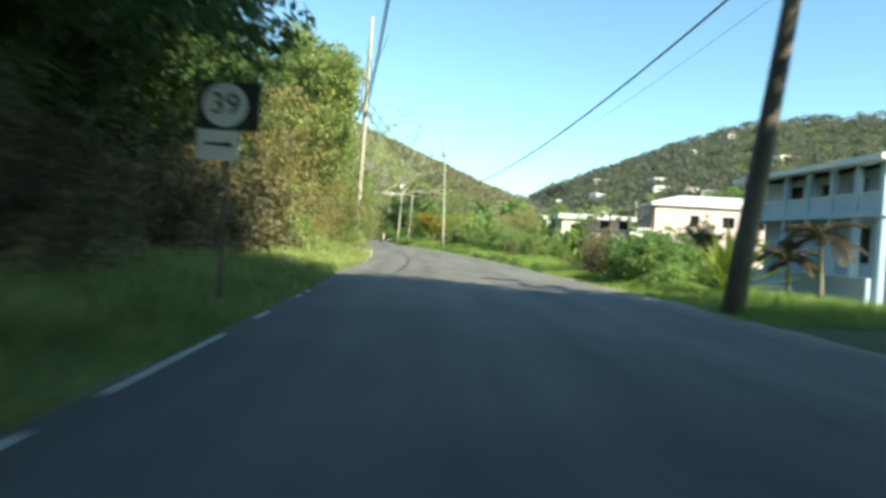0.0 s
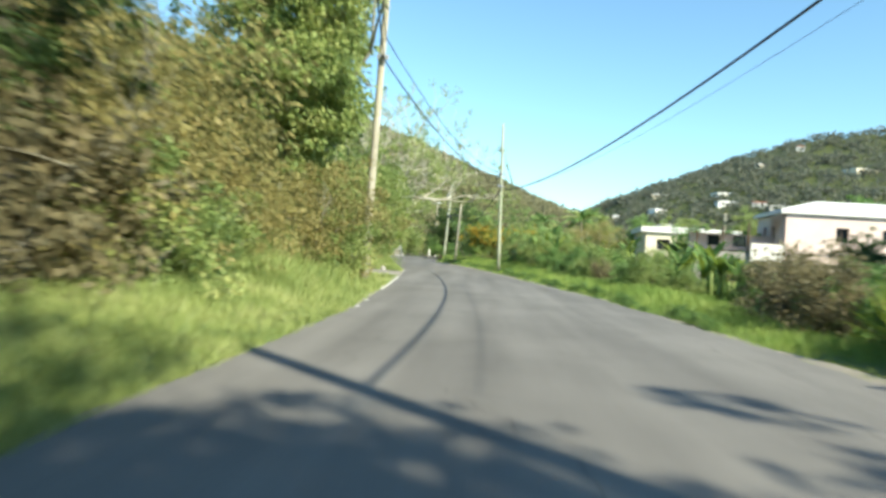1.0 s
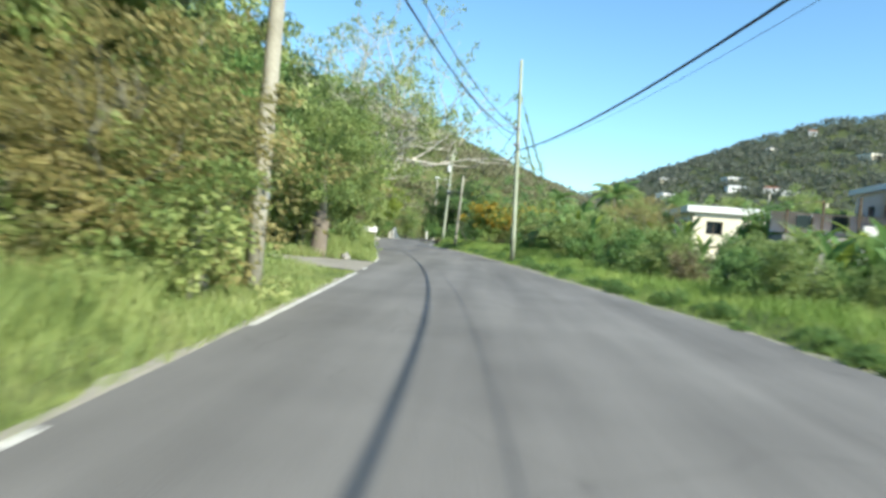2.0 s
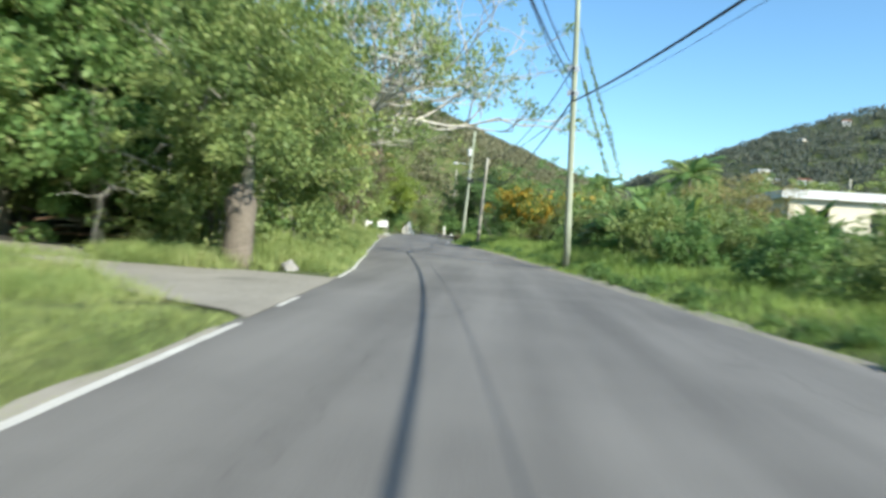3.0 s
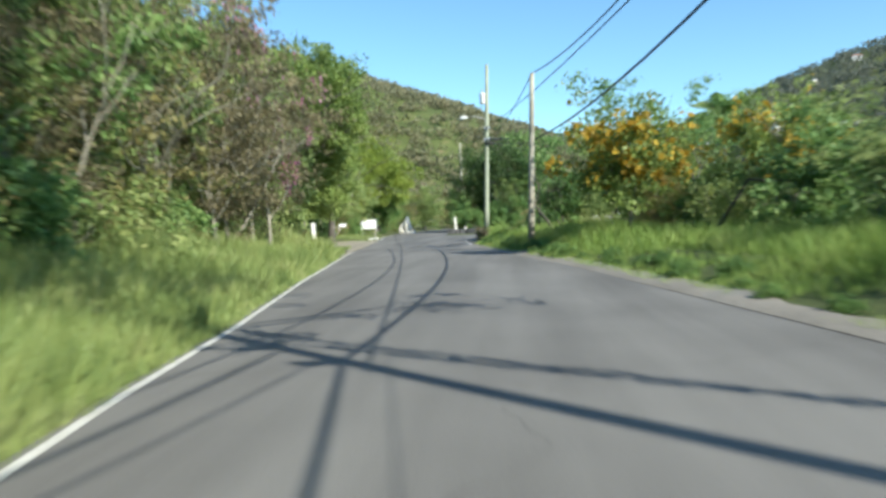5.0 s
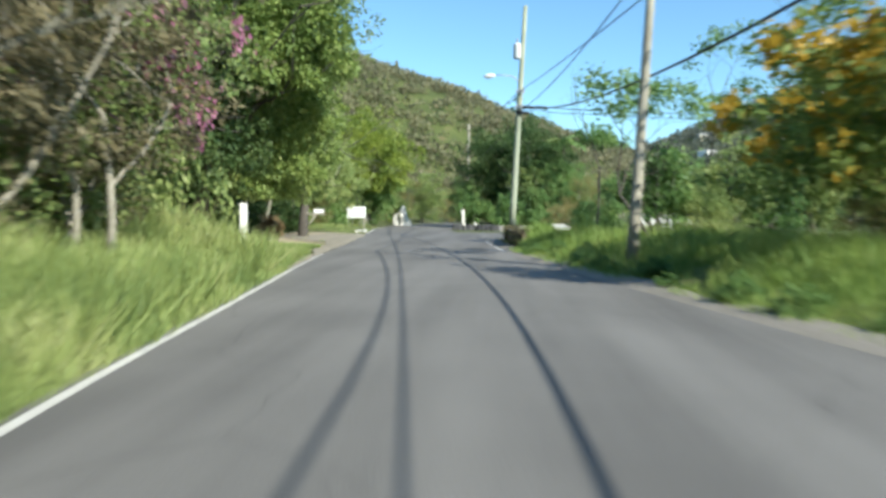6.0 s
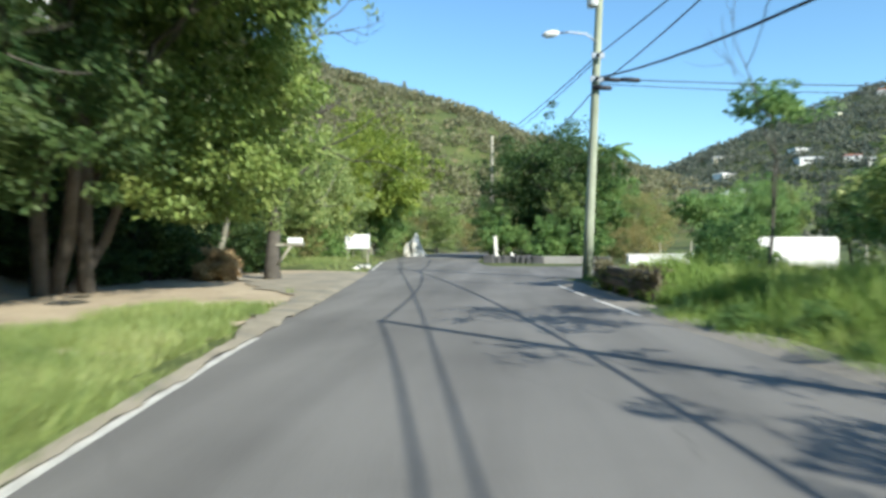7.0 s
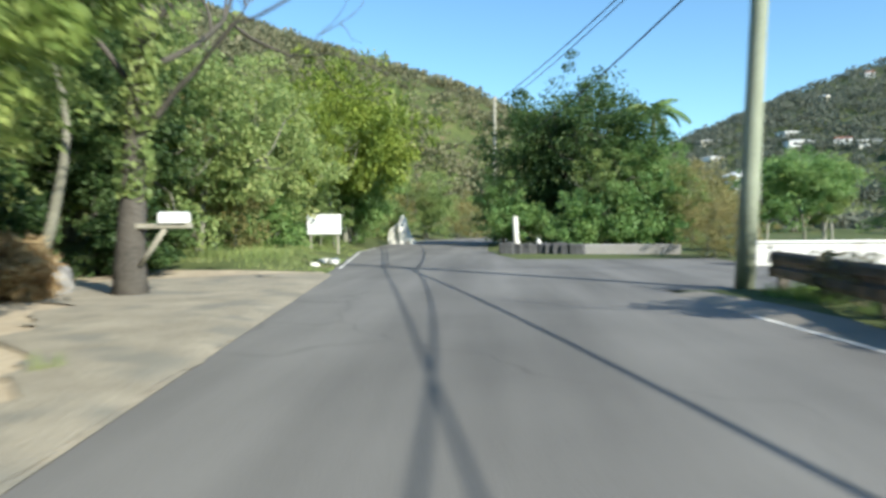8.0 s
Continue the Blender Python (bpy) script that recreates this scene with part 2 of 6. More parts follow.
LEAF_STRAW = foliage("straw", [(0.35, 0.24, 0.12), (0.45, 0.32, 0.17), (0.52, 0.4, 0.22), (0.55, 0.44, 0.26)])
GRASS_MAT = foliage("verge_grass", [(0.114, 0.175, 0.054), (0.196, 0.269, 0.083), (0.291, 0.357, 0.118), (0.416, 0.445, 0.200)], 0.3)
# leaf tones lightened and blued: the haze of distance is mixed into them
HAZE_WOOD = foliage("haze_toned_woodland", [(0.140, 0.150, 0.081), (0.190, 0.199, 0.108), (0.240, 0.233, 0.137), (0.310, 0.276, 0.176)], 0.45, 0.85)
HAZE_GREEN = foliage("haze_toned_green", [(0.090, 0.108, 0.089), (0.130, 0.150, 0.118), (0.175, 0.190, 0.147), (0.235, 0.235, 0.179)], 0.45, 0.85)
GRASS_LUSH = foliage("lush_verge_grass", [(0.097, 0.181, 0.042), (0.171, 0.281, 0.064), (0.262, 0.374, 0.090), (0.376, 0.450, 0.140)], 0.35)


# ---------------------------------------------------------------- mesh helpers
def mesh_of(name, verts, faces, material):
    me = bpy.data.meshes.new(name)
    me.from_pydata(verts, [], faces)
    me.materials.append(material)
    me.update()
    return me


def quads_mesh(name, v, material):
    """A mesh of loose quads from an array of shape (n, 4, 3)."""
    n = len(v)
    me = bpy.data.meshes.new(name)
    me.vertices.add(4 * n)
    me.vertices.foreach_set("co", np.ascontiguousarray(v, np.float32).ravel())
    me.loops.add(4 * n)
    me.loops.foreach_set("vertex_index", np.arange(4 * n, dtype=np.int32))
    me.polygons.add(n)
    me.polygons.foreach_set("loop_start", np.arange(0, 4 * n, 4, dtype=np.int32))
    me.materials.append(material)
    me.update(calc_edges=True)
    me.validate()
    return me


def link(bm, name, material, smooth=False):
    me = bpy.data.meshes.new(name)
    bm.to_mesh(me)
    bm.free()
    me.materials.append(material)
    if smooth:
        me.polygons.foreach_set("use_smooth", [True] * len(me.polygons))
    return me


def part(name, bm, material, parent, label="", smooth=False):
    """Links a bmesh, or a finished mesh, as one object under a thing or a part."""
    me = link(bm, name, material, smooth) if isinstance(bm, bmesh.types.BMesh) else bm
    ob = new(name, me)
    ob.parent = parent
    return tagged(ob, label)


def thing(name, x, y, z, label, category, group="", rz=0.0, kind=""):
    ob = new(name)
    ob.empty_display_size = 0.2
    ob.matrix_basis = pose(x, y, z, 0, 0, rz)
    return tagged(ob, label, category, group, kind)


def box(bm, x0, x1, y0, y1, z0, z1, bevel=0.0, m=None):
    """A box, bevelled if asked, added to bm."""
    mat4 = Matrix.LocRotScale(((x0 + x1) / 2, (y0 + y1) / 2, (z0 + z1) / 2), None, (x1 - x0, y1 - y0, z1 - z0))
    made = bmesh.ops.create_cube(bm, size=1, matrix=(m @ mat4) if m else mat4)["verts"]
    if bevel:
        edges = {e for v in made for e in v.link_edges}
        bmesh.ops.bevel(bm, geom=list(edges), offset=bevel, segments=1, affect="EDGES")
    return bm


def tube(bm, points, radii, sides=6, cap=True):
    """A tapered tube through points."""
    rings, side = [], None
    pts = [Vector(p) for p in points]
    for k, p in enumerate(pts):
        ahead = (pts[min(k + 1, len(pts) - 1)] - pts[max(k - 1, 0)]).normalized()
        if side is None:
            side = ahead.cross(Vector((0, 1, 0)) if abs(ahead.z) > 0.7 else Vector((0, 0, 1)))
        side = (side - ahead * side.dot(ahead)).normalized()
        up = side.cross(ahead)
        rings.append([bm.verts.new(p + radii[k] * (math.cos(2 * math.pi * s / sides) * side + math.sin(2 * math.pi * s / sides) * up)) for s in range(sides)])
    for a, b in zip(rings, rings[1:]):
        for s in range(sides):
            f = bm.faces.new((a[s], a[(s + 1) % sides], b[(s + 1) % sides], b[s]))
            f.smooth = True
    if cap:
        bm.faces.new(rings[0][::-1])
        bm.faces.new(rings[-1])
    return bm


def step(a, b, v):
    u = np.clip((np.asarray(v, float) - a) / (b - a), 0, 1)
    return u * u * (3 - 2 * u)


# ---------------------------------------------------------------- the lie of the land
LEFT_Y, LEFT_X = (-60, 0, 8, 14, 16, 22, 28, 34, 40.4, 45.7, 50, 54, 58.4, 62.5, 66, 73.2, 78, 83.1, 87.3, 93, 105, 112, 121, 137, 150, 175), (
    2.4, 2.0, 1.9, 1.64, 1.72, 1.76, 1.45, 1.1, 0.7, 0.35, -0.1, -0.72, -1.36, -2.08, -2.54, -3.72, -4.4, -5.15, -5.72, -6.3, -7.7, -8.65, -9.9, -10.6, -9.5, -2)
RIGHT_Y, RIGHT_X = (-60, 10, 17, 26, 33, 40, 46, 54, 61, 67, 75, 81.5, 85, 90, 95, 101, 108, 117, 123, 137, 150, 175), (
    9.6, 9.3, 9.0, 8.7, 8.3, 7.4, 6.6, 5.72, 4.7, 3.8, 2.6, 1.25, 0.55, -0.3, -0.78, -1.25, -2.4, -3.9, -4.3, -4.2, -2.5, 6)


def left_x(y):
    return np.interp(y, LEFT_Y, LEFT_X)


def right_x(y):
    return np.interp(y, RIGHT_Y, RIGHT_X)


RIDGE_LEFT = [(-420, 120, 150), (-260, 240, 122), (-150, 310, 92), (-105, 340, 75), (-80, 346, 69), (-62, 353, 64), (-45, 357, 59), (-30, 356, 54.5), (-17, 355, 49), (-4, 354, 44.5), (4, 354, 40.5), (16, 354, 35), (28, 354, 29), (42, 354, 26.5), (62, 358, 21), (85, 380, 8)]
RIDGE_RIGHT = [(75, 760, 30), (134, 760, 56), (157, 709, 65), (177, 703, 72), (209, 693, 89), (228, 687, 96), (251, 677, 107), (268, 669, 114), (285, 661, 121), (308, 649, 127), (335, 634, 129), (410, 590, 133), (600, 480, 138), (800, 300, 148)]


def ridge(x, y, line, width, fall):
    """Height of a hill that falls away evenly from its ridge line."""
    best = np.zeros_like(x)
    for (ax, ay, az), (bx, by, bz) in zip(line, line[1:]):
        dx, dy = bx - ax, by - ay
        t = np.clip(((x - ax) * dx + (y - ay) * dy) / (dx * dx + dy * dy), 0, 1)
        d = np.hypot(x - ax - t * dx, y - ay - t * dy)
        top = az + t * (bz - az)
        best = np.maximum(best, top * np.clip(1 - d / np.minimum(width, fall * top), 0, 1))
    return best


def ground_z(x, y):
    x, y = np.asarray(x, float), np.asarray(y, float)
    dl, dr = left_x(y) - x, x - right_x(y)
    # banks beside the road
    u = np.clip((0.35 - x) / 15, 0, 1)
    across = y - (44.0 + 11 * u - 0.8 * np.sin(3 * u))
    flat_left = (1 - step(2.4, 4.2, across)) * (1 - step(6.0, 9.5, -across)) * (x > -16) + step(85, 88, y) * (1 - step(106, 110, y)) * (1 - step(7, 11, dl))
    lower = (step(0.4, 2.6, dl) * (0.14 + 0.21 * step(44, 50, y)) + step(3, 9, dl) * 0.5) * (1 - np.clip(flat_left, 0, 1))
    upper = step(0.3, 2.2, dr) * (0.05 + 0.3 * step(24, 34, y)) * (1 - step(99, 103, y) * (1 - step(124, 130, y)))
    z = lower + upper - 0.12 * (1 - step(-0.5, 0.25, np.maximum(dl, dr)))
    z = np.where((y > 102.7) & (y < 114.5) & (dr > 0) & ((y < 109.3) | (x < 3.4)), -0.12, z)
    z -= 1.9 * np.exp(-(((x - 34) / 14) ** 2 + ((y - 44) / 14) ** 2))
    z -= 1.8 * np.exp(-(((x - 24) / 8.5) ** 2 + ((y - 29) / 13) ** 2))
    z += 1.6 * np.exp(-(((x - 30) / 12) ** 2 + ((y - 66) / 14) ** 2))
    # rolling unevenness away from the road
    far = step(6, 30, np.maximum(dl, dr))
    z += far * (0.4 * np.sin(x * 0.11 + 1) * np.cos(y * 0.09))
    z += ridge(x, y, RIDGE_LEFT, 230.0, 2.5) * np.maximum(step(3, 40, dl), step(170, 230, y))
    z += ridge(x, y, RIDGE_RIGHT, 330.0, 2.4) * step(20, 120, dr)
    z += far * 1.5 * np.sin(x * 0.03) * np.sin(y * 0.027 + 1) * step(150, 260, y)
    return z


def height(x, y):
    return float(ground_z(np.array([x]), np.array([y]))[0])


def sheet(name, xs_of, ys, material, lift, kind="structure", label="", category=""):
    """A strip of ground: for each y a row of x, laid on the land at that lift; lift None: level with the road."""
    verts, faces = [], []
    for y in ys:
        row = xs_of(y)
        zs = ground_z(row, np.full(len(row), y)) + lift if lift is not None else np.zeros(len(row))
        verts += [(float(a), float(y), float(b)) for a, b in zip(row, zs)]
    w = len(row)
    for j in range(len(ys) - 1):
        for i in range(w - 1):
            k = j * w + i
            faces.append((k, k + 1, k + w + 1, k + w))
    ob = new(name, mesh_of(name, verts, faces, material))
    ob.data.polygons.foreach_set("use_smooth", [lift is not None] * len(faces))
    return tagged(ob, label, category, kind=kind)


# ground: one sheet that reaches the horizon
GX = np.unique(np.r_[-3000, -1500, -800, np.arange(-520, -100, 20), np.arange(-100, -24, 5), np.arange(-24, 26, 0.7), np.arange(26, 100, 4), np.arange(100, 860, 22), 1200, 2000, 3200])
GY = np.unique(np.r_[-1500, -500, -200, np.arange(-100, -20, 8), np.arange(-20, 140, 1.3), np.arange(140, 260, 5), np.arange(260, 900, 16), 1100, 1600, 2600, 4000])
sheet("ground", lambda y: GX, GY, EARTH, 0.0, label="uneven green and brown grassy ground rising into hills", category="ground")


# road: a slab with a slight crown and rough edges
def road_row(y):
    a, b = float(left_x(y)) - 0.1, float(right_x(y)) + 0.12
    a += 0.08 * noise.noise((0, y * 0.7, 3)) + 0.06 * noise.noise((0, y * 2.1, 9))
    b += 0.22 * noise.noise((5, y * 0.5, 3)) + 0.1 * noise.noise((5, y * 1.9, 9))
    return np.linspace(a, b, 9)


road = sheet("road", road_row, np.arange(-60, 175.1, 0.6), ASPHALT, None, label="worn grey asphalt road with tyre marks and rough edges", category="road")
bm = bmesh.new()
bm.from_mesh(road.data)
rim = bmesh.ops.extrude_edge_only(bm, edges=[e for e in bm.edges if e.is_boundary])["geom"]
for g in rim:
    if isinstance(g, bmesh.types.BMVert):
        g.co.z -= 0.16
bm.to_mesh(road.data)
bm.free()


def side_row(y):
    return np.linspace(float(right_x(y)) + 0.05, 36.0 if y < 109.1 else 3.2, 12)


side = sheet("road_side", side_row, np.arange(102.3, 114.01, 0.6), ASPHALT, None, label="grey asphalt side road joining from a junction", category="road")
side.data.transform(Matrix.Translation((0, 0, -0.006)))


def strip(name, xs, ys, w, label):
    """A painted line with worn, uneven edges."""
    verts, faces = [], []
    for k, (x, y) in enumerate(zip(xs, ys)):
        e = 0.012 * noise.noise((x * 3, y * 4, 1))
        verts += [(x - w / 2 + e, y, 0.005), (x + w / 2 + e, y, 0.005)]
        if k:
            faces.append((2 * k - 2, 2 * k - 1, 2 * k + 1, 2 * k))
    return tagged(new(name, mesh_of(name, verts, faces, PAINT)), label, "road marking", kind="structure")


# the 7.4 to 8.0 piece is a pale ground patch, drawn as line
for a, b in ((-25, -1.5), (-0.9, 2.2), (3.3, 4.2), (6.4, 7.0), (7.4, 8.0), (23.2, 23.9), (25.0, 25.6), (29.6, 40.5), (42.0, 43.2), (47.2, 88.6), (108.5, 128)):
    ys = np.arange(a, b, 0.4)
    strip("edge_line", left_x(ys) + 0.04, ys, 0.09, "worn white edge line painted along the road")
for a, b in ((91.3, 94.6), (95.3, 99.2)):
    ys = np.arange(a, b, 0.4)
    strip("edge_line", right_x(ys) - 0.1, ys, 0.11, "white dashed line painted at the junction")


# tracks and bare ground
def driveway():
    """An earth and gravel drive that leaves the road and bears off behind the trees."""
    verts, faces, w, rows = [], [], 9, 34
    for j in range(rows):
        s = j / (rows - 1)
        cx = 0.35 - 15 * s
        cy = 44.0 + 11 * s - 0.8 * math.sin(s * 3)
        half = 3.4 - 1.8 * step(0, 0.22, s) + 0.2 * noise.noise((s * 9, 1, 1))
        for i in range(w):
            v = (i / (w - 1) * 2 - 1) * half
            v *= 1 - 0.2 * float(step(0.0, 0.08, s)) * (v > 0)
            x, y = cx + v * 0.25, cy + v * 0.95
            edge = float(left_x(y)) + 0.02
            x = edge + (min(x, edge) - edge) * float(step(0.0, 0.1, s))
            verts.append((x, y, max(height(x, y), -0.02) + 0.034))
    for j in range(rows - 1):
        for i in range(w - 1):
            k = j * w + i
            faces.append((k, k + 1, k + w + 1, k + w))
    ob = new("driveway", mesh_of("driveway", verts, faces, DRIVE))
    tagged(ob, "pale grey gravel drive leading off beside trees", "driveway", kind="structure")


driveway()


def clearing_gap(y):
    return np.interp(y, (86, 88, 92, 94, 95.3, 97), (3.9, 3.2, 2.3, 1.4, 0.9, 0.35))


def clearing_row(y):
    u = (y - 85.5) / 23
    w = 9.5 * math.sin(math.pi * min(max(u, 0.02), 0.98)) ** 0.5 + 0.8 * noise.noise((1, y * 0.4, 2))
    gap = clearing_gap(y) * 0.12 + 0.15 + 0.15 * noise.noise((1, y * 0.9, 7)) + 0.1 * noise.noise((1, y * 3.1, 7))
    return np.linspace(float(left_x(y)) - gap - w, float(left_x(y)) - gap, 14)


sheet("dirt_clearing", clearing_row, np.arange(86.2, 107, 0.25), DIRT, 0.025, label="bare sandy dirt pull-in beside the road", category="dirt")


def apron_row(y):
    w = float(np.interp(y, (93.0, 94.4, 96.4, 100, 103.4, 105.3, 106.2), (0.15, 0.55, 1.8, 3.4, 4.6, 2.4, 0.6)))
    return np.linspace(float(left_x(y)) - w * (1 + 0.25 * noise.noise((6, y * 1.1, 3)) + 0.12 * noise.noise((6, y * 4.3, 3))), float(left_x(y)) + 0.05, 10)


sheet("gravel_apron", apron_row, np.arange(93.0, 106.3, 0.15), SAND, 0.052, label="grey gravel apron at the road edge", category="gravel")


def shoulder_row(y):
    w = 0.38 + 0.22 * noise.noise((2, y * 0.45, 6)) + 0.12 * noise.noise((2, y * 1.7, 6))
    return np.linspace(float(right_x(y)) - 0.1, float(right_x(y)) + 0.12 + w, 5)


sheet("gravel_shoulder", shoulder_row, np.arange(-20, 102, 0.5), GRAVEL, 0.05, label="thin strip of pale grit along the road edge", category="gravel")


def edge_row(y):
    w = 0.02 + 0.1 * noise.noise((8, y * 0.5, 6)) + 0.1 * noise.noise((8, y * 1.9, 6))
    return np.linspace(float(left_x(y)) - 0.07 - max(w, 0.0), float(left_x(y)) + 0.0, 4)


for a, b in ((24.0, 40.2),):
    sheet("gravel_edge", edge_row, np.arange(a, b, 0.5), DRIVE, 0.036, label="thin pale strip of grit between grass and asphalt", category="gravel")


def sandy_row(y):
    w = float(np.interp(y, (83, 88, 89.5, 94, 97), (0.03, 0.08, 0.4, 0.6, 0.35)))
    w *= 1 + 0.3 * noise.noise((4, y * 0.8, 6)) + 0.35 * noise.noise((4, y * 2.3, 6)) + 0.25 * noise.noise((4, y * 7.1, 6))
    return np.linspace(float(left_x(y)) - 0.05 - w, float(left_x(y)) + 0.02 + 0.1 * noise.noise((5, y * 1.1, 6)) + 0.05 * noise.noise((5, y * 5.3, 6)), 6)


sheet("sandy_shoulder", sandy_row, np.arange(83.0, 97.2, 0.07), SAND, 0.06, label="pale sandy strip along the road edge", category="sand")


# ---------------------------------------------------------------- plants
RNG = np.random.default_rng(7)


def unit(n, rng):
    v = rng.normal(size=(n, 3))
    return v / np.linalg.norm(v, axis=1, keepdims=True)


def leaves(name, centres, outward, size, material, rng, aspect=0.45, droop=0.25):
    """Bent, pointed leaves at the centres, each turned about its own axis."""
    n = len(centres)
    along = outward * 0.6 + unit(n, rng) * 0.8
    along[:, 2] -= droop
    along /= np.linalg.norm(along, axis=1, keepdims=True)
    across = np.cross(along, unit(n, rng))
    across /= np.linalg.norm(across, axis=1, keepdims=True) + 1e-9
    normal = np.cross(along, across)
    s = size * rng.uniform(0.6, 1.35, (n, 1))
    base, tip = centres - along * s * 0.5, centres + along * s * 0.5
    mid = centres + normal * s * 0.1
    return quads_mesh(name, np.stack([base, mid + across * s * aspect * 0.5, tip, mid - across * s * aspect * 0.5], 1), material)


def clumps(rng, count, per, radii, centre, clump, hollow=0.35, lumps=0.5, floor_=0.05):
    """Leaf places in clumps that fill an uneven ellipsoid, more of them near its outside."""
    d = unit(count, rng)
    lump = np.array([1 + lumps * noise.noise((3 * a[0] + 11 * radii[0], 3 * a[1], 3 * a[2])) * 2 for a in d])
    r = rng.uniform(hollow, 1.0, count) ** 0.6 * lump
    c = centre + d * r[:, None] * radii
    spread = clump * rng.uniform(0.6, 1.4, count)
    idx = np.repeat(np.arange(count), per)
    off = unit(len(idx), rng) * (rng.uniform(0.2, 1, (len(idx), 1)) ** 0.5)
    off[:, 2] *= 0.7
    pts = c[idx] + off * spread[idx, None]
    keep = pts[:, 2] > floor_
    out = (pts - centre) / radii
    out = out / (np.linalg.norm(out, axis=1, keepdims=True) + 1e-6) + off * 0.7
    return pts[keep], out[keep]


def limbs(bm, rng, start, ahead, length, radius, depth, wander=0.25, sides=6, ends=None, spread=0.9, rise=0.12, dip=-1.0, thin=0.5):
    """A branching, tapering limb; the ends of its twigs are gathered in ends."""
    pts, p, d, k = [Vector(start)], Vector(start), Vector(ahead).normalized(), 5
    for _ in range(k):
        d = (d + Vector(rng.normal(size=3)) * wander * 0.5 + Vector((0, 0, rise))).normalized()
        d.z = max(d.z, dip)
        p = p + d * length / k
        pts.append(p.copy())
    tube(bm, pts, [radius * (1 - 0.5 * j / k) for j in range(k + 1)], sides, cap=False)
    if depth == 0:
        if ends is not None:
            ends.append(pts[-1])
        return
    for j in range(rng.integers(2, 4)):
        at = pts[int(rng.integers(3, k + 1))] if j else pts[-1]
        turn = (d + Vector(rng.normal(size=3)) * spread * 0.6).normalized()
        limbs(bm, rng, at, turn, length * rng.uniform(0.55, 0.8), radius * thin, depth - 1, wander, max(4, sides - 1), ends, spread, rise, dip, thin)


def make_tree(name, label, leaf_mat, bark, tall, radii, count, per, leaf, seed, trunk_r=0.14, clump=0.45, hollow=0.35, low=None, aspect=0.45, group="", extra=None, stems=1, category="tree", shift=(0, 0), bare=0.05, lumps=0.5):
    """A tree or bush: a branching trunk and an uneven crown of clumped leaves."""
    rng = np.random.default_rng(seed)
    ob = thing(name, 0, -400, 0, label, category, group)
    centre = np.array([*shift, tall - radii[2] if low is None else low])
    for _ in range(stems):
        lean = Vector((rng.normal() * 0.12 + shift[0] / centre[2], rng.normal() * 0.12 + shift[1] / centre[2], 1))
        off = (rng.normal() * 0.15 * (stems - 1), rng.normal() * 0.15 * (stems - 1), -0.2)
        bm = bmesh.new()
        limbs(bm, rng, off, lean, max(centre[2] * 0.75, 0.8), trunk_r, 3, 0.18, 7, None, 1.0)
        part("trunk" if stems == 1 else "stem", bm, bark, ob, smooth=True)
    pts, out = clumps(rng, count, per, np.array(radii), centre, clump, hollow, lumps, bare)
    part("crown", leaves("crown", pts, out, leaf, leaf_mat, rng, aspect), leaf_mat, ob)
    if extra:
        mat, share, size, where = extra
        patch = np.array([noise.noise((p[0] * 1.5 + seed, p[1] * 1.5, p[2] * 1.3)) for p in pts])
        pick = (rng.random(len(pts)) < share) & (patch > 0.19) & (pts[:, 2] > centre[2] - 0.5 * radii[2])
        sel = pts[pick] + out[pick] * 0.12
        part(where, leaves(where, sel, out[pick], size, mat, rng, 0.8), mat, ob)
    return ob


def make_bare_tree(name, label, bark, tall, seed, depth=4, trunk_r=0.16, leaf_mat=None, tufts=0, category="tree", spread=1.0, lean=(0.1, 0, 1), per=26, wide=0.42, leaf=0.2, dip=-1.0):
    rng = np.random.default_rng(seed)
    ob = thing(name, 0, -400, 0, label, category)
    bm, ends = bmesh.new(), []
    limbs(bm, rng, (0, 0, -0.3), lean, tall * 0.42, trunk_r, depth, 0.3, 7, ends, spread, 0.06, dip)
    part("trunk", bm, bark, ob, smooth=True)
    if leaf_mat and tufts:
        c = np.array([tuple(e) for e in ends])
        c = c[rng.random(len(c)) < tufts]
        idx = np.repeat(np.arange(len(c)), per)
        off = unit(len(idx), rng) * rng.uniform(0.05, wide, (len(idx), 1))
        off[:, 2] *= 0.5
        part("crown", leaves("crown", c[idx] + off, off, leaf, leaf_mat, rng, 0.5, 0.4), leaf_mat, ob)
    return ob


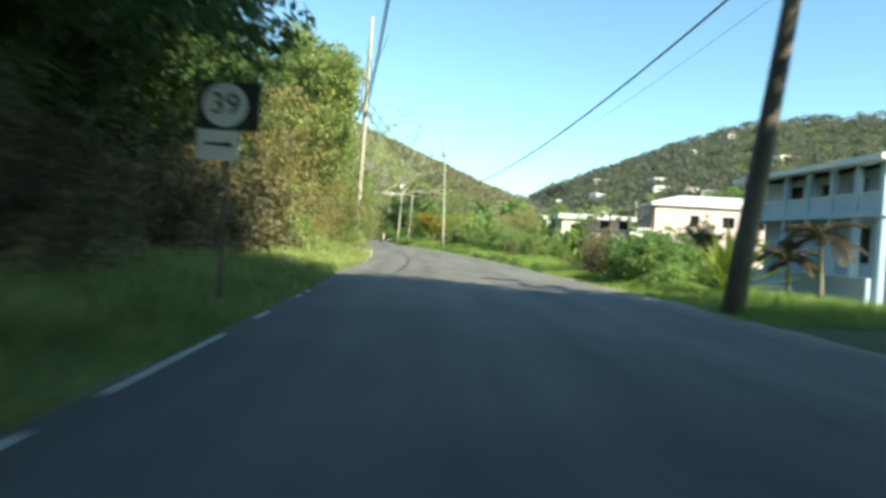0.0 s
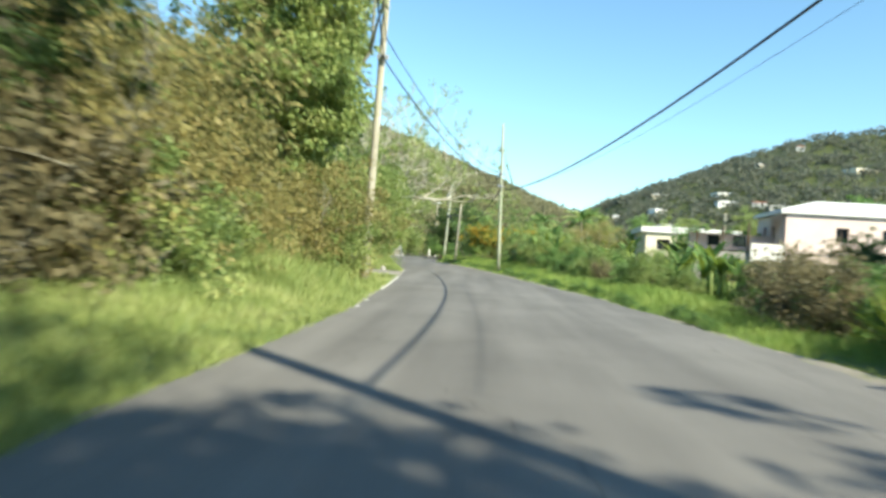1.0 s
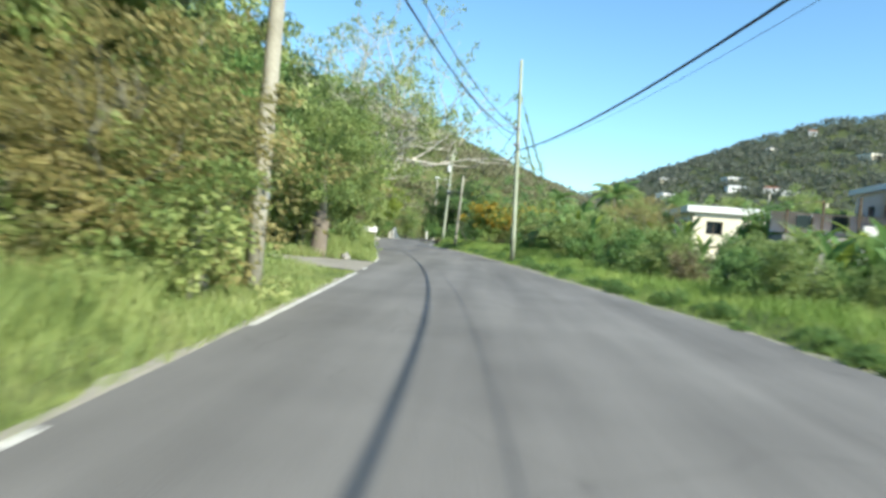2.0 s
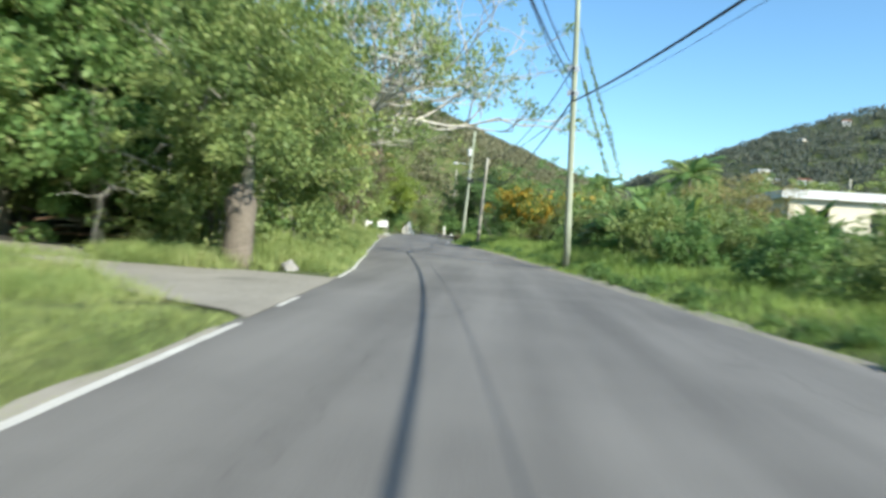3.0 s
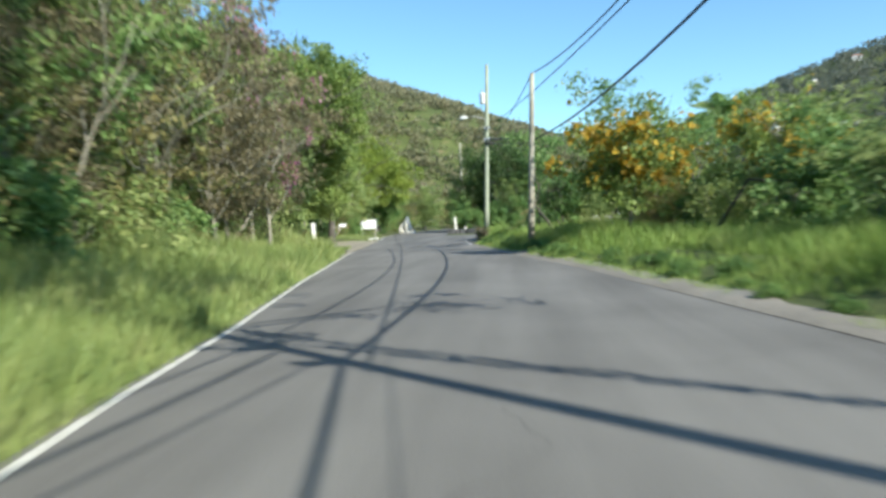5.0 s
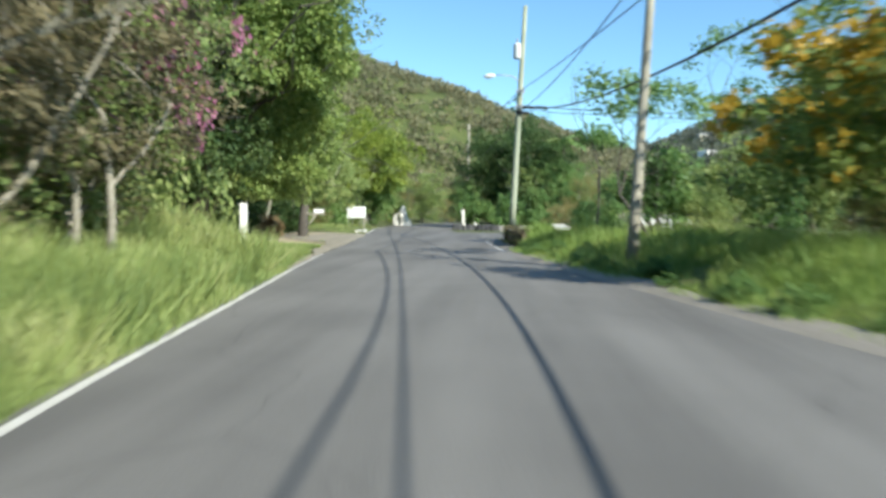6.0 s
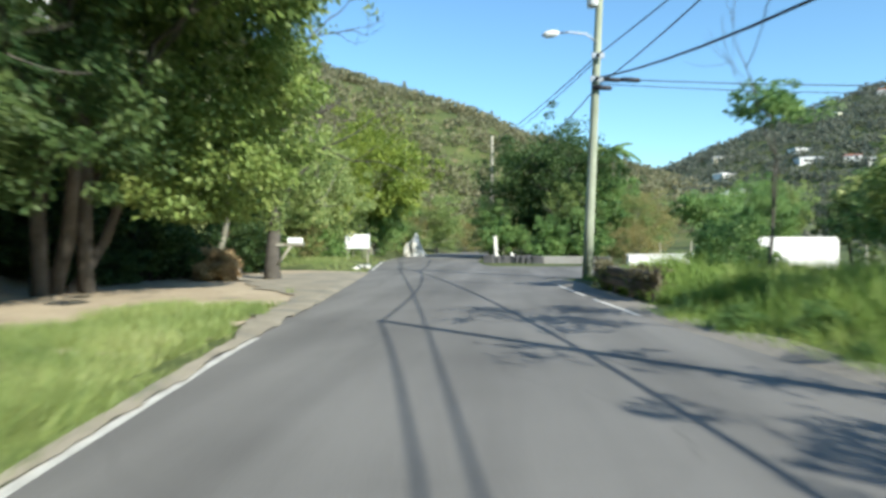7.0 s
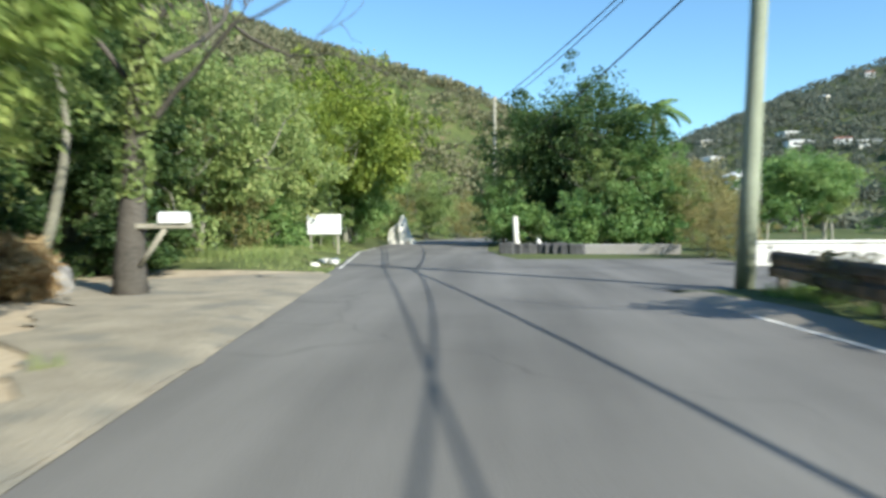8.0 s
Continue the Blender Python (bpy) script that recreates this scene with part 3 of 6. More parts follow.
KINDS = {
    "olive": [make_tree("tree", "olive-green tree in a dense roadside thicket", LEAF_OLIVE, BARK, 6.0, (2.4, 2.4, 2.6), 215, 106, 0.15, s, stems=2, low=3.1) for s in (1, 2, 3)],
    "green": [make_tree("tree", "leafy green tree in a roadside thicket", LEAF_GREEN, BARK, 6.0, (2.3, 2.3, 2.7), 215, 106, 0.155, s, stems=2, low=3.0) for s in (4, 5)],
    "dark": [make_tree("tree", "tall dark-green tree with a shady crown", LEAF_DARK, BARK_DARK, 9.0, (3.0, 3.0, 3.2), 295, 86, 0.2, s, 0.2, 0.55) for s in (6, 7)],
    "dry": [make_tree("shrub", "dry yellowish-brown shrub with thin twigs", LEAF_DRY, BARK, 3.4, (1.9, 1.9, 1.8), 150, 80, 0.11, s, 0.06, 0.4, stems=4, low=1.7, aspect=0.35, category="shrub") for s in (8, 9)],
    "bush": [make_tree("shrub", "low green broad-leaved shrub on the verge", LEAF_GREEN, BARK, 2.2, (1.35, 1.35, 1.15), 100, 66, 0.15, s, 0.05, 0.35, stems=3, low=1.0, aspect=0.55, category="shrub") for s in (10, 11)],
    "scrub": [make_tree("shrub", "tangled olive shrub at the edge of the grass", LEAF_OLIVE, BARK, 2.4, (1.5, 1.5, 1.25), 100, 66, 0.13, s, 0.05, 0.38, stems=4, low=1.15, category="shrub") for s in (12, 13)],
    "bright": [make_tree("tree", "bright yellow-green tree with a rounded crown", LEAF_BRIGHT, BARK, 6.5, (2.7, 2.7, 2.5), 240, 70, 0.18, s, 0.14, 0.5, bare=1.9) for s in (14,)],
    "brown": [make_tree("shrub", "half-dry brownish shrub beside the hedge", LEAF_RUSSET, BARK_DARK, 2.4, (1.4, 1.4, 1.2), 80, 45, 0.13, s, 0.05, 0.35, stems=4, low=1.1, category="shrub") for s in (15,)],
    "russet": [make_tree("tree", "tangled greyish-brown tree with thin pale branches", LEAF_RUSSET, BARK_MID, 6.2, (1.9, 1.9, 2.5), 170, 66, 0.125, s, 0.07, 0.42, stems=4, low=3.4, aspect=0.4) for s in (31, 32)],
    # the low shrub again, with shade put into its leaf colour
    "shade_bush": [make_tree("shrub", "dark-green shrub, its leaf colour standing in for shade", LEAF_DARK, BARK_DARK, 2.2, (1.4, 1.4, 1.15), 100, 66, 0.16, 19, 0.05, 0.35, stems=3, low=1.0, aspect=0.55, category="shrub")],
    "twigs": [make_bare_tree("shrub", "tangled bare shrub with pale crooked twigs", BARK, 4.2, s, 5, 0.05, LEAF_DRY, 0.25, "shrub", 1.3, (0.15, 0, 1), 16, 0.3, 0.1, 0.1) for s in (17, 18)],
    "orange": [make_tree("flowering_tree", "small tree covered in orange-yellow blossom", LEAF_LIME, BARK, 4.2, (1.7, 1.7, 1.6), 110, 50, 0.17, 16, 0.07, 0.4, extra=(LEAF_ORANGE, 0.9, 0.2, "blossom"))],
}


def plant(kind, x, y, size=1.0, tall=None, pick=None, sink=0.05):
    """Sets a copy of a kind of plant at a place, turned and scaled."""
    k = int(RNG.integers(0, 99)) if pick is None else pick
    ob = KINDS[kind][k % len(KINDS[kind])]
    s = size * RNG.uniform(0.9, 1.1)
    return copy_thing(ob, Matrix.LocRotScale((x, y, height(x, y) - sink), Euler((0, 0, RNG.uniform(0, 6.28))), (s, s, s * (tall or RNG.uniform(0.9, 1.12)))))


def left_plant(kind, dl, y, size=1.0, tall=None):
    return plant(kind, float(left_x(y)) - dl, y, size, tall)


def right_plant(kind, dr, y, size=1.0, tall=None):
    return plant(kind, float(right_x(y)) + dr, y, size, tall)


# thicket along the near side: dry shrubs in front, green and olive trees behind
for y in np.arange(2.0, 15.0, 2.3):
    left_plant("brown", 3.9 + RNG.uniform(-0.3, 0.4), y, 1.15)
    left_plant("dark", 6.9 + RNG.uniform(-0.6, 0.6), y, 0.78)
for y in np.arange(3.0, 28.0, 4.2):
    left_plant("dark", 11.5 + RNG.uniform(-1, 1), y, 1.0)
# brown thicket; the dark kind puts its shade in as leaf colour
for y in np.arange(15.0, 20.0, 1.8):
    left_plant("brown", 3.9, y, 1.3)
    left_plant("brown", 4.8, y + 0.5, 1.6)
    left_plant("dark", 6.0, y + 0.6, 0.9)
left_plant("dry", 4.9, 20.6, 1.55)
for y in np.arange(20.0, 31.0, 1.9):
    left_plant("dry" if RNG.random() < 0.55 else "scrub", 3.9 + RNG.uniform(-0.3, 0.5), y, 1.0)
    left_plant("olive" if int(y * 10) % 3 == 0 else "dry", 6.2 + RNG.uniform(-0.5, 0.5), y + 0.8, 0.8 if int(y * 10) % 3 == 0 else 1.45)
    left_plant("scrub", 3.4, y + 1.0, 0.7)
for y in np.arange(9.0, 31.0, 2.2):
    left_plant("twigs", 3.5 + RNG.uniform(-0.3, 0.5), y, 1.0)
for y in np.arange(18.0, 35.0, 3.1):
    left_plant("olive", 8.6 + RNG.uniform(-0.6, 0.6), y, 1.0)
for y in np.arange(20.0, 40.0, 4.5):
    left_plant("green", 12.5 + RNG.uniform(-1, 1), y, 1.35)
big_green = make_tree("tree", "tall dense yellow-green tree above dry shrubs", LEAF_OLIVE, BARK, 11.2, (2.5, 2.5, 3.9), 470, 110, 0.2, 21, 0.2, 0.6, lumps=0.25)
big_green.matrix_basis = pose(-2.2, 31.2, height(-2.2, 31.2))
for y in np.arange(30.8, 34.0, 1.5):
    left_plant("scrub", 3.4 + RNG.uniform(-0.2, 0.4), y, 1.05)
for dl, y in ((3.2, 29.5), (3.5, 32.5), (5.6, 34.6), (7.6, 36.4)):
    left_plant("dry", dl, y, 0.95)
plant("olive", -2.4, 33.6, 0.8)
plant("dry", -1.2, 31.0, 1.1)
plant("scrub", -0.4, 30.2, 0.8)
plant("scrub", -1.5, 34.6, 0.8)
# round the drive
for x, y, k, s in ((-10, 38.6, "dark", 0.9), (-14, 43, "dark", 1.0), (-13, 51.6, "dark", 1.05), (-9.0, 54, "olive", 1.2), (-17, 47.6, "green", 1.4), (-8.8, 38.4, "green", 0.95), (-9.4, 42.6, "dark", 0.75), (-12, 46.5, "dark", 0.8), (-4.0, 55.6, "olive", 1.15),
                   (-2.6, 52.3, "olive", 0.95), (-8.0, 54.4, "olive", 1.3), (-11.0, 55.0, "dark", 0.8), (-4.6, 54, "green", 1.0), (-8, 57, "olive", 1.3)):
    plant(k, x, y, s)
for y in np.arange(49.5, 79.0, 2.4):
    k = ("olive", "green", "olive", "dark")[int(RNG.integers(0, 4))]
    left_plant("scrub" if RNG.random() < 0.6 else "bush", 3.7 + RNG.uniform(-0.3, 0.5), y, 1.15)
    left_plant(k, 6.3 + RNG.uniform(-0.6, 0.6), y + 1, 0.85 if k == "dark" else 1.3)
    left_plant("olive", 10.5 + RNG.uniform(-1, 1), y + 0.4, 1.9)
for y in np.arange(66, 80, 3.4):
    left_plant("dry", 4.6, y, 0.9)
# beyond the clearing
for x, y, k, s in ((-17.5, 99, "olive", 1.2), (-16.0, 110, "olive", 1.1), (-13.2, 112.5, "dry", 1.0), (-18, 106, "green", 1.3), (-20, 112, "olive", 1.5), (-14.5, 116.5, "dry", 1.4), (-13.2, 121, "bright", 1.0), (-17, 121, "dry", 1.9), (-12.6, 108.6, "twigs", 1.4), (-14.4, 104.6, "twigs", 1.6), (-16.0, 101.2, "twigs", 1.7), (-13.4, 114.4, "twigs", 1.3),
                   (-11.9, 125.5, "bright", 1.3), (-15.5, 131, "olive", 1.3), (-12.5, 133.5, "green", 0.9), (-13.6, 140, "olive", 1.1), (-11.2, 143, "scrub", 1.3), (-9.5, 152, "olive", 1.0), (-6, 160, "dry", 1.4), (-13, 150, "dry", 1.6),
                   (-18, 142, "olive", 1.6), (-22, 130, "olive", 1.7), (-24, 118, "green", 1.6), (-23, 104, "olive", 1.5), (-19, 94, "green", 1.5), (-21, 86, "olive", 1.6), (-17, 152, "olive", 1.6), (-1, 165, "dry", 1.5), (4, 176, "olive", 1.5),
                   # the dark-leaved tree and shrub put shade into the thicket's colour
                   (-13.4, 106.4, "dark", 0.62), (-12.7, 111.0, "olive", 1.05), (-15.6, 103.9, "olive", 1.15), (-12.4, 116.4, "olive", 0.95), (-14.6, 109.0, "olive", 1.2), (-12.3, 105.8, "shade_bush", 0.8), (-14.8, 103.0, "scrub", 0.9), (-12.2, 115.0, "bush", 0.9), (-12.9, 118.5, "bush", 1.0), (-11.9, 122.5, "scrub", 0.9)):
    plant(k, x, y, s)
plant("dry", 3.8, 114.6, 0.6)
umbrella = make_tree("tree", "small umbrella-shaped tree standing in the field", LEAF_GREEN, BARK, 3.9, (1.7, 1.7, 0.9), 110, 70, 0.16, 29, 0.07, 0.4, low=3.0)
umbrella.matrix_basis = pose(8.5, 119.0, height(8.5, 119.0))
plant("bright", -12.0, 128.5, 1.3)
plant("bright", -12.4, 133.5, 1.05)
plant("green", -12.0, 129.8, 1.0)
plant("olive", -14.4, 124.0, 1.1)

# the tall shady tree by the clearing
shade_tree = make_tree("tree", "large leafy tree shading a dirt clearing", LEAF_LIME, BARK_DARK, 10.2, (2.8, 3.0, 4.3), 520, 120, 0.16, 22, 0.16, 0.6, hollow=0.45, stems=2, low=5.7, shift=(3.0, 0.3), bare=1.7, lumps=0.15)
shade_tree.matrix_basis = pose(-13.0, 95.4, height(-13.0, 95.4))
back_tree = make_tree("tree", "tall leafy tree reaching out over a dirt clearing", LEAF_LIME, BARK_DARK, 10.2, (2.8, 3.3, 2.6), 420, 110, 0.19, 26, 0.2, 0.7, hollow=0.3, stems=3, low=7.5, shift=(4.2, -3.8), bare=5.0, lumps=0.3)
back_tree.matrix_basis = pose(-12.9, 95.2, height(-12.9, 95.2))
# dark leaf colour here stands in for the deep shade behind the clearing
for x, y, k in ((-15.4, 90.5, 0.85), (-16.0, 96.4, 0.8), (-11.6, 86.4, 0.95), (-13.4, 83.4, 1.1), (-10.6, 90.0, 0.8)):
    plant("dark", x, y, k)
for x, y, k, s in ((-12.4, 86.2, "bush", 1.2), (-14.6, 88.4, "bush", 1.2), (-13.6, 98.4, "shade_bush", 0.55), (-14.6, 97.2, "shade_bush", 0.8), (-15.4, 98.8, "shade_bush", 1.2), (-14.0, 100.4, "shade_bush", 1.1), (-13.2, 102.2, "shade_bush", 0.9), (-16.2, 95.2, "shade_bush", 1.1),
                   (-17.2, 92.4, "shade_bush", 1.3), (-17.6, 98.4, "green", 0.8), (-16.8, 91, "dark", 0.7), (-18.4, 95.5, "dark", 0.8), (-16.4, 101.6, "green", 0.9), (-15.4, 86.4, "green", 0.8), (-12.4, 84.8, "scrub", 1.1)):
    plant(k, x, y, s)

# bougainvillea and its neighbours
for k, (x, y, s) in enumerate(((-8.6, 79.6, 1.0), (-7.6, 81.3, 0.86))):
    b = make_tree("bougainvillea", "tall bougainvillea bush with pink flower bracts", LEAF_OLIVE, BARK, 5.2, (1.9, 1.9, 2.4), 190, 76, 0.14, 30 + k, 0.08, 0.42, stems=4, low=2.6,
                  extra=(LEAF_PINK, 0.6, 0.14, "blossom"), group="bougainvilleas", category="shrub")
    b.matrix_basis = Matrix.LocRotScale((x, y, height(x, y)), None, (s, s, s * 1.7))

for dl, y, s in ((4.4, 68.2, 1.0), (4.6, 71.4, 1.05), (2.7, 75.4, 0.95), (2.6, 77.9, 0.9), (5.6, 64.6, 1.1)):
    left_plant("russet", dl, y, s)
# trees with pale bare limbs


def overhanging_tree():
    """A pale tree whose long limbs reach out over the road, with leaves only near their ends."""
    x, y = -5.6, 59.0
    rng = np.random.default_rng(41)
    ob = thing("tree", x, y, height(x, y), "spreading pale-barked tree with few leaves hanging over the road", "tree")
    bm, ends = bmesh.new(), []
    tube(bm, [(0, 0, -0.3), (0.2, 0, 1.5), (0.7, 0.1, 3.0), (1.3, 0.0, 4.2)], [0.26, 0.21, 0.18, 0.15], 8)
    for start, ahead, length, r, depth in 2 * (((1.2, 0, 4.0), (1, 0.05, 0.22), 4.6, 0.11, 4), ((1.25, 0, 4.1), (0.9, -0.5, 0.45), 3.6, 0.1, 4), ((1.0, 0, 3.6), (0.8, 0.6, 0.35), 3.4, 0.09, 4), ((1.3, 0, 4.2), (0.35, -0.1, 0.8), 2.6, 0.1, 4),
                                           ((0.9, 0, 3.4), (-0.7, -0.3, 0.7), 2.8, 0.1, 4), ((0.6, 0, 2.6), (0.9, -0.3, 0.3), 2.6, 0.08, 4), ((0.8, 0, 3.2), (0.7, -0.7, 0.15), 2.8, 0.08, 4), ((0.5, 0, 2.4), (0.2, -0.9, 0.5), 2.4, 0.08, 4), ((1.2, 0, 4.1), (0.75, 0.1, 0.55), 3.8, 0.1, 4), ((0.7, 0, 3.0), (0.3, -0.8, 0.5), 2.6, 0.08, 3), ((1.3, 0, 4.2), (0.95, -0.2, 0.1), 3.6, 0.09, 4), ((1.25, 0, 4.0), (0.6, 0.9, 0.5), 3.0, 0.09, 4), ((1.3, 0, 4.2), (0.7, -0.9, 0.3), 3.4, 0.09, 4)):
        limbs(bm, rng, start, ahead, length, r, depth, 0.3, 6, ends, 0.95, 0.02, -0.06, 0.6)
    part("trunk", bm, BARK_PALE, ob, smooth=True)
    c = np.array([tuple(e) for e in ends])
    c = c[rng.random(len(c)) < np.where(c[:, 0] > 4.5, 0.8, 0.7)]
    idx = np.repeat(np.arange(len(c)), 26)
    off = unit(len(idx), rng) * rng.uniform(0.05, 0.38, (len(idx), 1))
    part("crown", leaves("crown", c[idx] + off, off, 0.15, LEAF_OLIVE, rng, 0.5, 0.4), LEAF_OLIVE, ob)


overhanging_tree()
corner_tree = make_tree("tree", "leafy olive tree with a thick brown trunk beside a drive", LEAF_OLIVE, BARK, 6.6, (1.9, 1.9, 2.5), 200, 80, 0.13, 24, 0.2, 0.45, low=4.2, bare=2.0)
corner_tree.matrix_basis = pose(-1.95, 47.25, height(-1.95, 47.25))
bm = bmesh.new()
tube(bm, [(0, 0, -0.3), (0.02, 0, 0.3), (0, 0.03, 0.9), (0.05, 0, 1.4), (0.02, 0, 1.75)], [0.42, 0.34, 0.3, 0.31, 0.16], 11)
for v in bm.verts:
    v.co += Vector((noise.noise(v.co * 2.3), noise.noise(v.co * 2.3 + Vector((5, 0, 0))), 0)) * 0.09
part("stump", bm, RUBBISH_BARK, corner_tree, "thick brown weathered stump")
for k, (x, y, t) in enumerate(((-4.2, 54.6, 7.0), (-4.8, 58.8, 8.0), (-5.6, 62.5, 8.6), (-6.8, 67.0, 8.0))):
    d = make_bare_tree("tree", "tangled grey-twigged tree with sparse dry leaves", BARK, t, 141 + k, 5, 0.08, (LEAF_DRY, LEAF_OLIVE)[k % 2], 0.45, spread=1.15, lean=(0.05, -0.05, 1), per=20, wide=0.4, leaf=0.13)
    d.matrix_basis = pose(x, y, height(x, y))
pale_tree2 = make_bare_tree("tree", "pale bare-branched tree in the thicket", BARK_PALE, 7.5, 42, 5, 0.15, LEAF_OLIVE, 0.3, spread=1.1, lean=(0.35, -0.1, 1))
pale_tree2.matrix_basis = pose(-5.3, 52.6, height(-5.3, 52.6))
for dl, y, s in ((3.6, 72.6, 1.5), (4.2, 75.4, 1.8), (3.6, 78.2, 1.7), (3.4, 80.6, 1.3)):
    left_plant("twigs", dl, y, s)
for dl, y, s in ((2.5, 51.0, 1.4), (2.6, 53.6, 1.6), (2.7, 56.4, 1.7)):
    left_plant("twigs", dl, y, s)
for k, (x, y, t) in enumerate(((-6.9, 74.6, 5.6), (-7.6, 77.4, 6.4), (-7.2, 71.6, 6.4))):
    d = make_bare_tree("tree", "pale crooked tree with brownish twigs above tall grass", BARK, t, 161 + k, 6, 0.09, LEAF_RUSSET, 0.6, spread=1.0, lean=(0.08, 0.0, 1), per=20, wide=0.4, leaf=0.11)
    d.matrix_basis = pose(x, y, height(x, y))
dead_tree = make_bare_tree("tree", "dead grey tree with bare crooked branches", BARK_PALE, 8.0, 43, 5, 0.06, spread=1.2, lean=(0.25, 0.1, 1))
dead_tree.matrix_basis = pose(-9.2, 77.6, height(-9.2, 77.6))
left_plant("olive", 4.6, 73.6, 0.8)
for k, (x, y, t) in enumerate(((-12.6, 102.6, 8.0), (-6.8, 22.0, 11.0))):
    d = make_bare_tree("tree", "thin half-bare tree with grey branches and few leaves", BARK, t, 44 + k, 4, 0.13, LEAF_OLIVE, 0.3, spread=0.9, lean=(0.05, 0, 1))
    d.matrix_basis = pose(x, y, height(x, y))

# big trees, mostly out of view, placed to shade the start of the road
for x, y, s in ((17.5, -7.0, 2.0), (17.0, -12.5, 2.0), (14.4, -18.5, 1.9), (22, -17, 2.0), (15.6, -26, 1.9), (12.6, -6.6, 1.9), (12.0, -13.0, 2.0), (11.6, -20, 2.0), (24, -27, 1.9),
                (13.2, -3.4, 1.35), (19.5, -4.5, 1.75), (21.5, -11, 2.1), (13.6, -10, 2.1), (13.0, -5.4, 2.2)):
    plant("dark", x, y, s, 1.0)
for y in (-20, -13.5, -7.0, -1.5, 4.5, 10.0):
    left_plant("dark", 5.6, y, 1.32, 1.0)
for x, y, s in ((-1.5, -24, 1.9), (-1.2, -16, 1.8), (-1.6, -10.5, 1.6), (15.0, -2.6, 1.55)):
    plant("dark", x, y, s, 1.0)

# far side of the road: hedge, shrubs, small trees
for dr, y, k, s in ((2.3, 16.2, "bush", 0.8), (3.0, 18.6, "bush", 0.85), (4.1, 20.6, "scrub", 0.75), (4.4, 23.0, "bush", 0.9), (3.6, 25.0, "brown", 0.95), (5.2, 26.5, "bush", 0.9), (3.9, 27.6, "brown", 0.85), (5.0, 29.5, "brown", 0.95), (6.2, 28.2, "scrub", 0.9), (6.0, 31.6, "bush", 0.75),
                    (6.8, 35.0, "scrub", 0.7), (8.4, 38.0, "bush", 0.8), (8.8, 42.5, "bush", 0.8), (7.2, 47.5, "scrub", 0.62), (8.6, 49.2, "scrub", 0.8), (6.6, 51.0, "bush", 0.5),
                    (3.4, 61.2, "bush", 0.4), (3.6, 63.6, "bush", 0.42), (3.4, 66.2, "bush", 0.4), (4.6, 36.6, "scrub", 0.5), (5.2, 39.6, "bush", 0.55), (5.8, 42.6, "scrub", 0.55), (6.3, 45.6, "bush", 0.6), (6.2, 53.2, "bush", 0.45), (6.6, 55.4, "green", 0.34), (7.0, 52.4, "green", 0.36), (7.4, 54.0, "bush", 0.6), (8.4, 56, "scrub", 0.8), (6.6, 58.0, "scrub", 0.9), (5.6, 59.5, "scrub", 1.0), (4.9, 63.2, "bush", 1.2), (7.6, 61.8, "olive", 0.4), (8.8, 63.5, "dry", 1.3),
                    (5.0, 66.5, "bush", 1.05), (7.2, 66.0, "green", 0.33), (5.4, 70.2, "scrub", 1.1), (7.4, 70.5, "green", 0.39), (10.4, 67, "olive", 0.39), (5.4, 74.0, "bush", 0.94), (5.2, 77.5, "scrub", 0.86),
                    (6.6, 80.5, "bush", 1.01), (5.3, 81.8, "dry", 0.58), (5.2, 88.6, "scrub", 0.72), (8.8, 93.4, "bush", 1.0),
                    (10.5, 78.0, "olive", 0.5), (12.5, 84.0, "olive", 0.6), (11.5, 90.0, "olive", 0.55), (13, 98, "olive", 0.9), (16, 103, "dark", 0.42), (12.5, 112.5, "green", 0.62), (16.5, 113, "dark", 0.4)):
    right_plant(k, dr, y, s)
for dr, y, k, s in ((3.4, 37.8, "scrub", 0.6), (3.8, 40.8, "bush", 0.6), (3.6, 43.6, "brown", 0.6), (4.0, 46.4, "scrub", 0.75), (3.6, 49.0, "bush", 0.7), (3.4, 54.4, "bush", 0.75), (3.2, 56.6, "scrub", 0.8), (4.0, 61.8, "bush", 0.5), (4.2, 65.0, "dry", 0.6), (3.2, 20.0, "bush", 0.85), (4.4, 19.4, "bush", 0.75), (7.4, 34.8, "brown", 1.1), (8.4, 36.2, "brown", 1.0)):
    right_plant(k, dr, y, s)
for y in np.arange(24.0, 92.0, 1.15):
    right_plant("bush", 0.55 + RNG.uniform(-0.15, 0.5), y + RNG.uniform(-0.4, 0.4), RNG.uniform(0.12, 0.24), 0.8)
for x, y, s in ((4.9, 79.4, 0.95), (6.2, 82.4, 1.0), (8.8, 77.5, 0.8)):
    plant("orange", x, y, s)
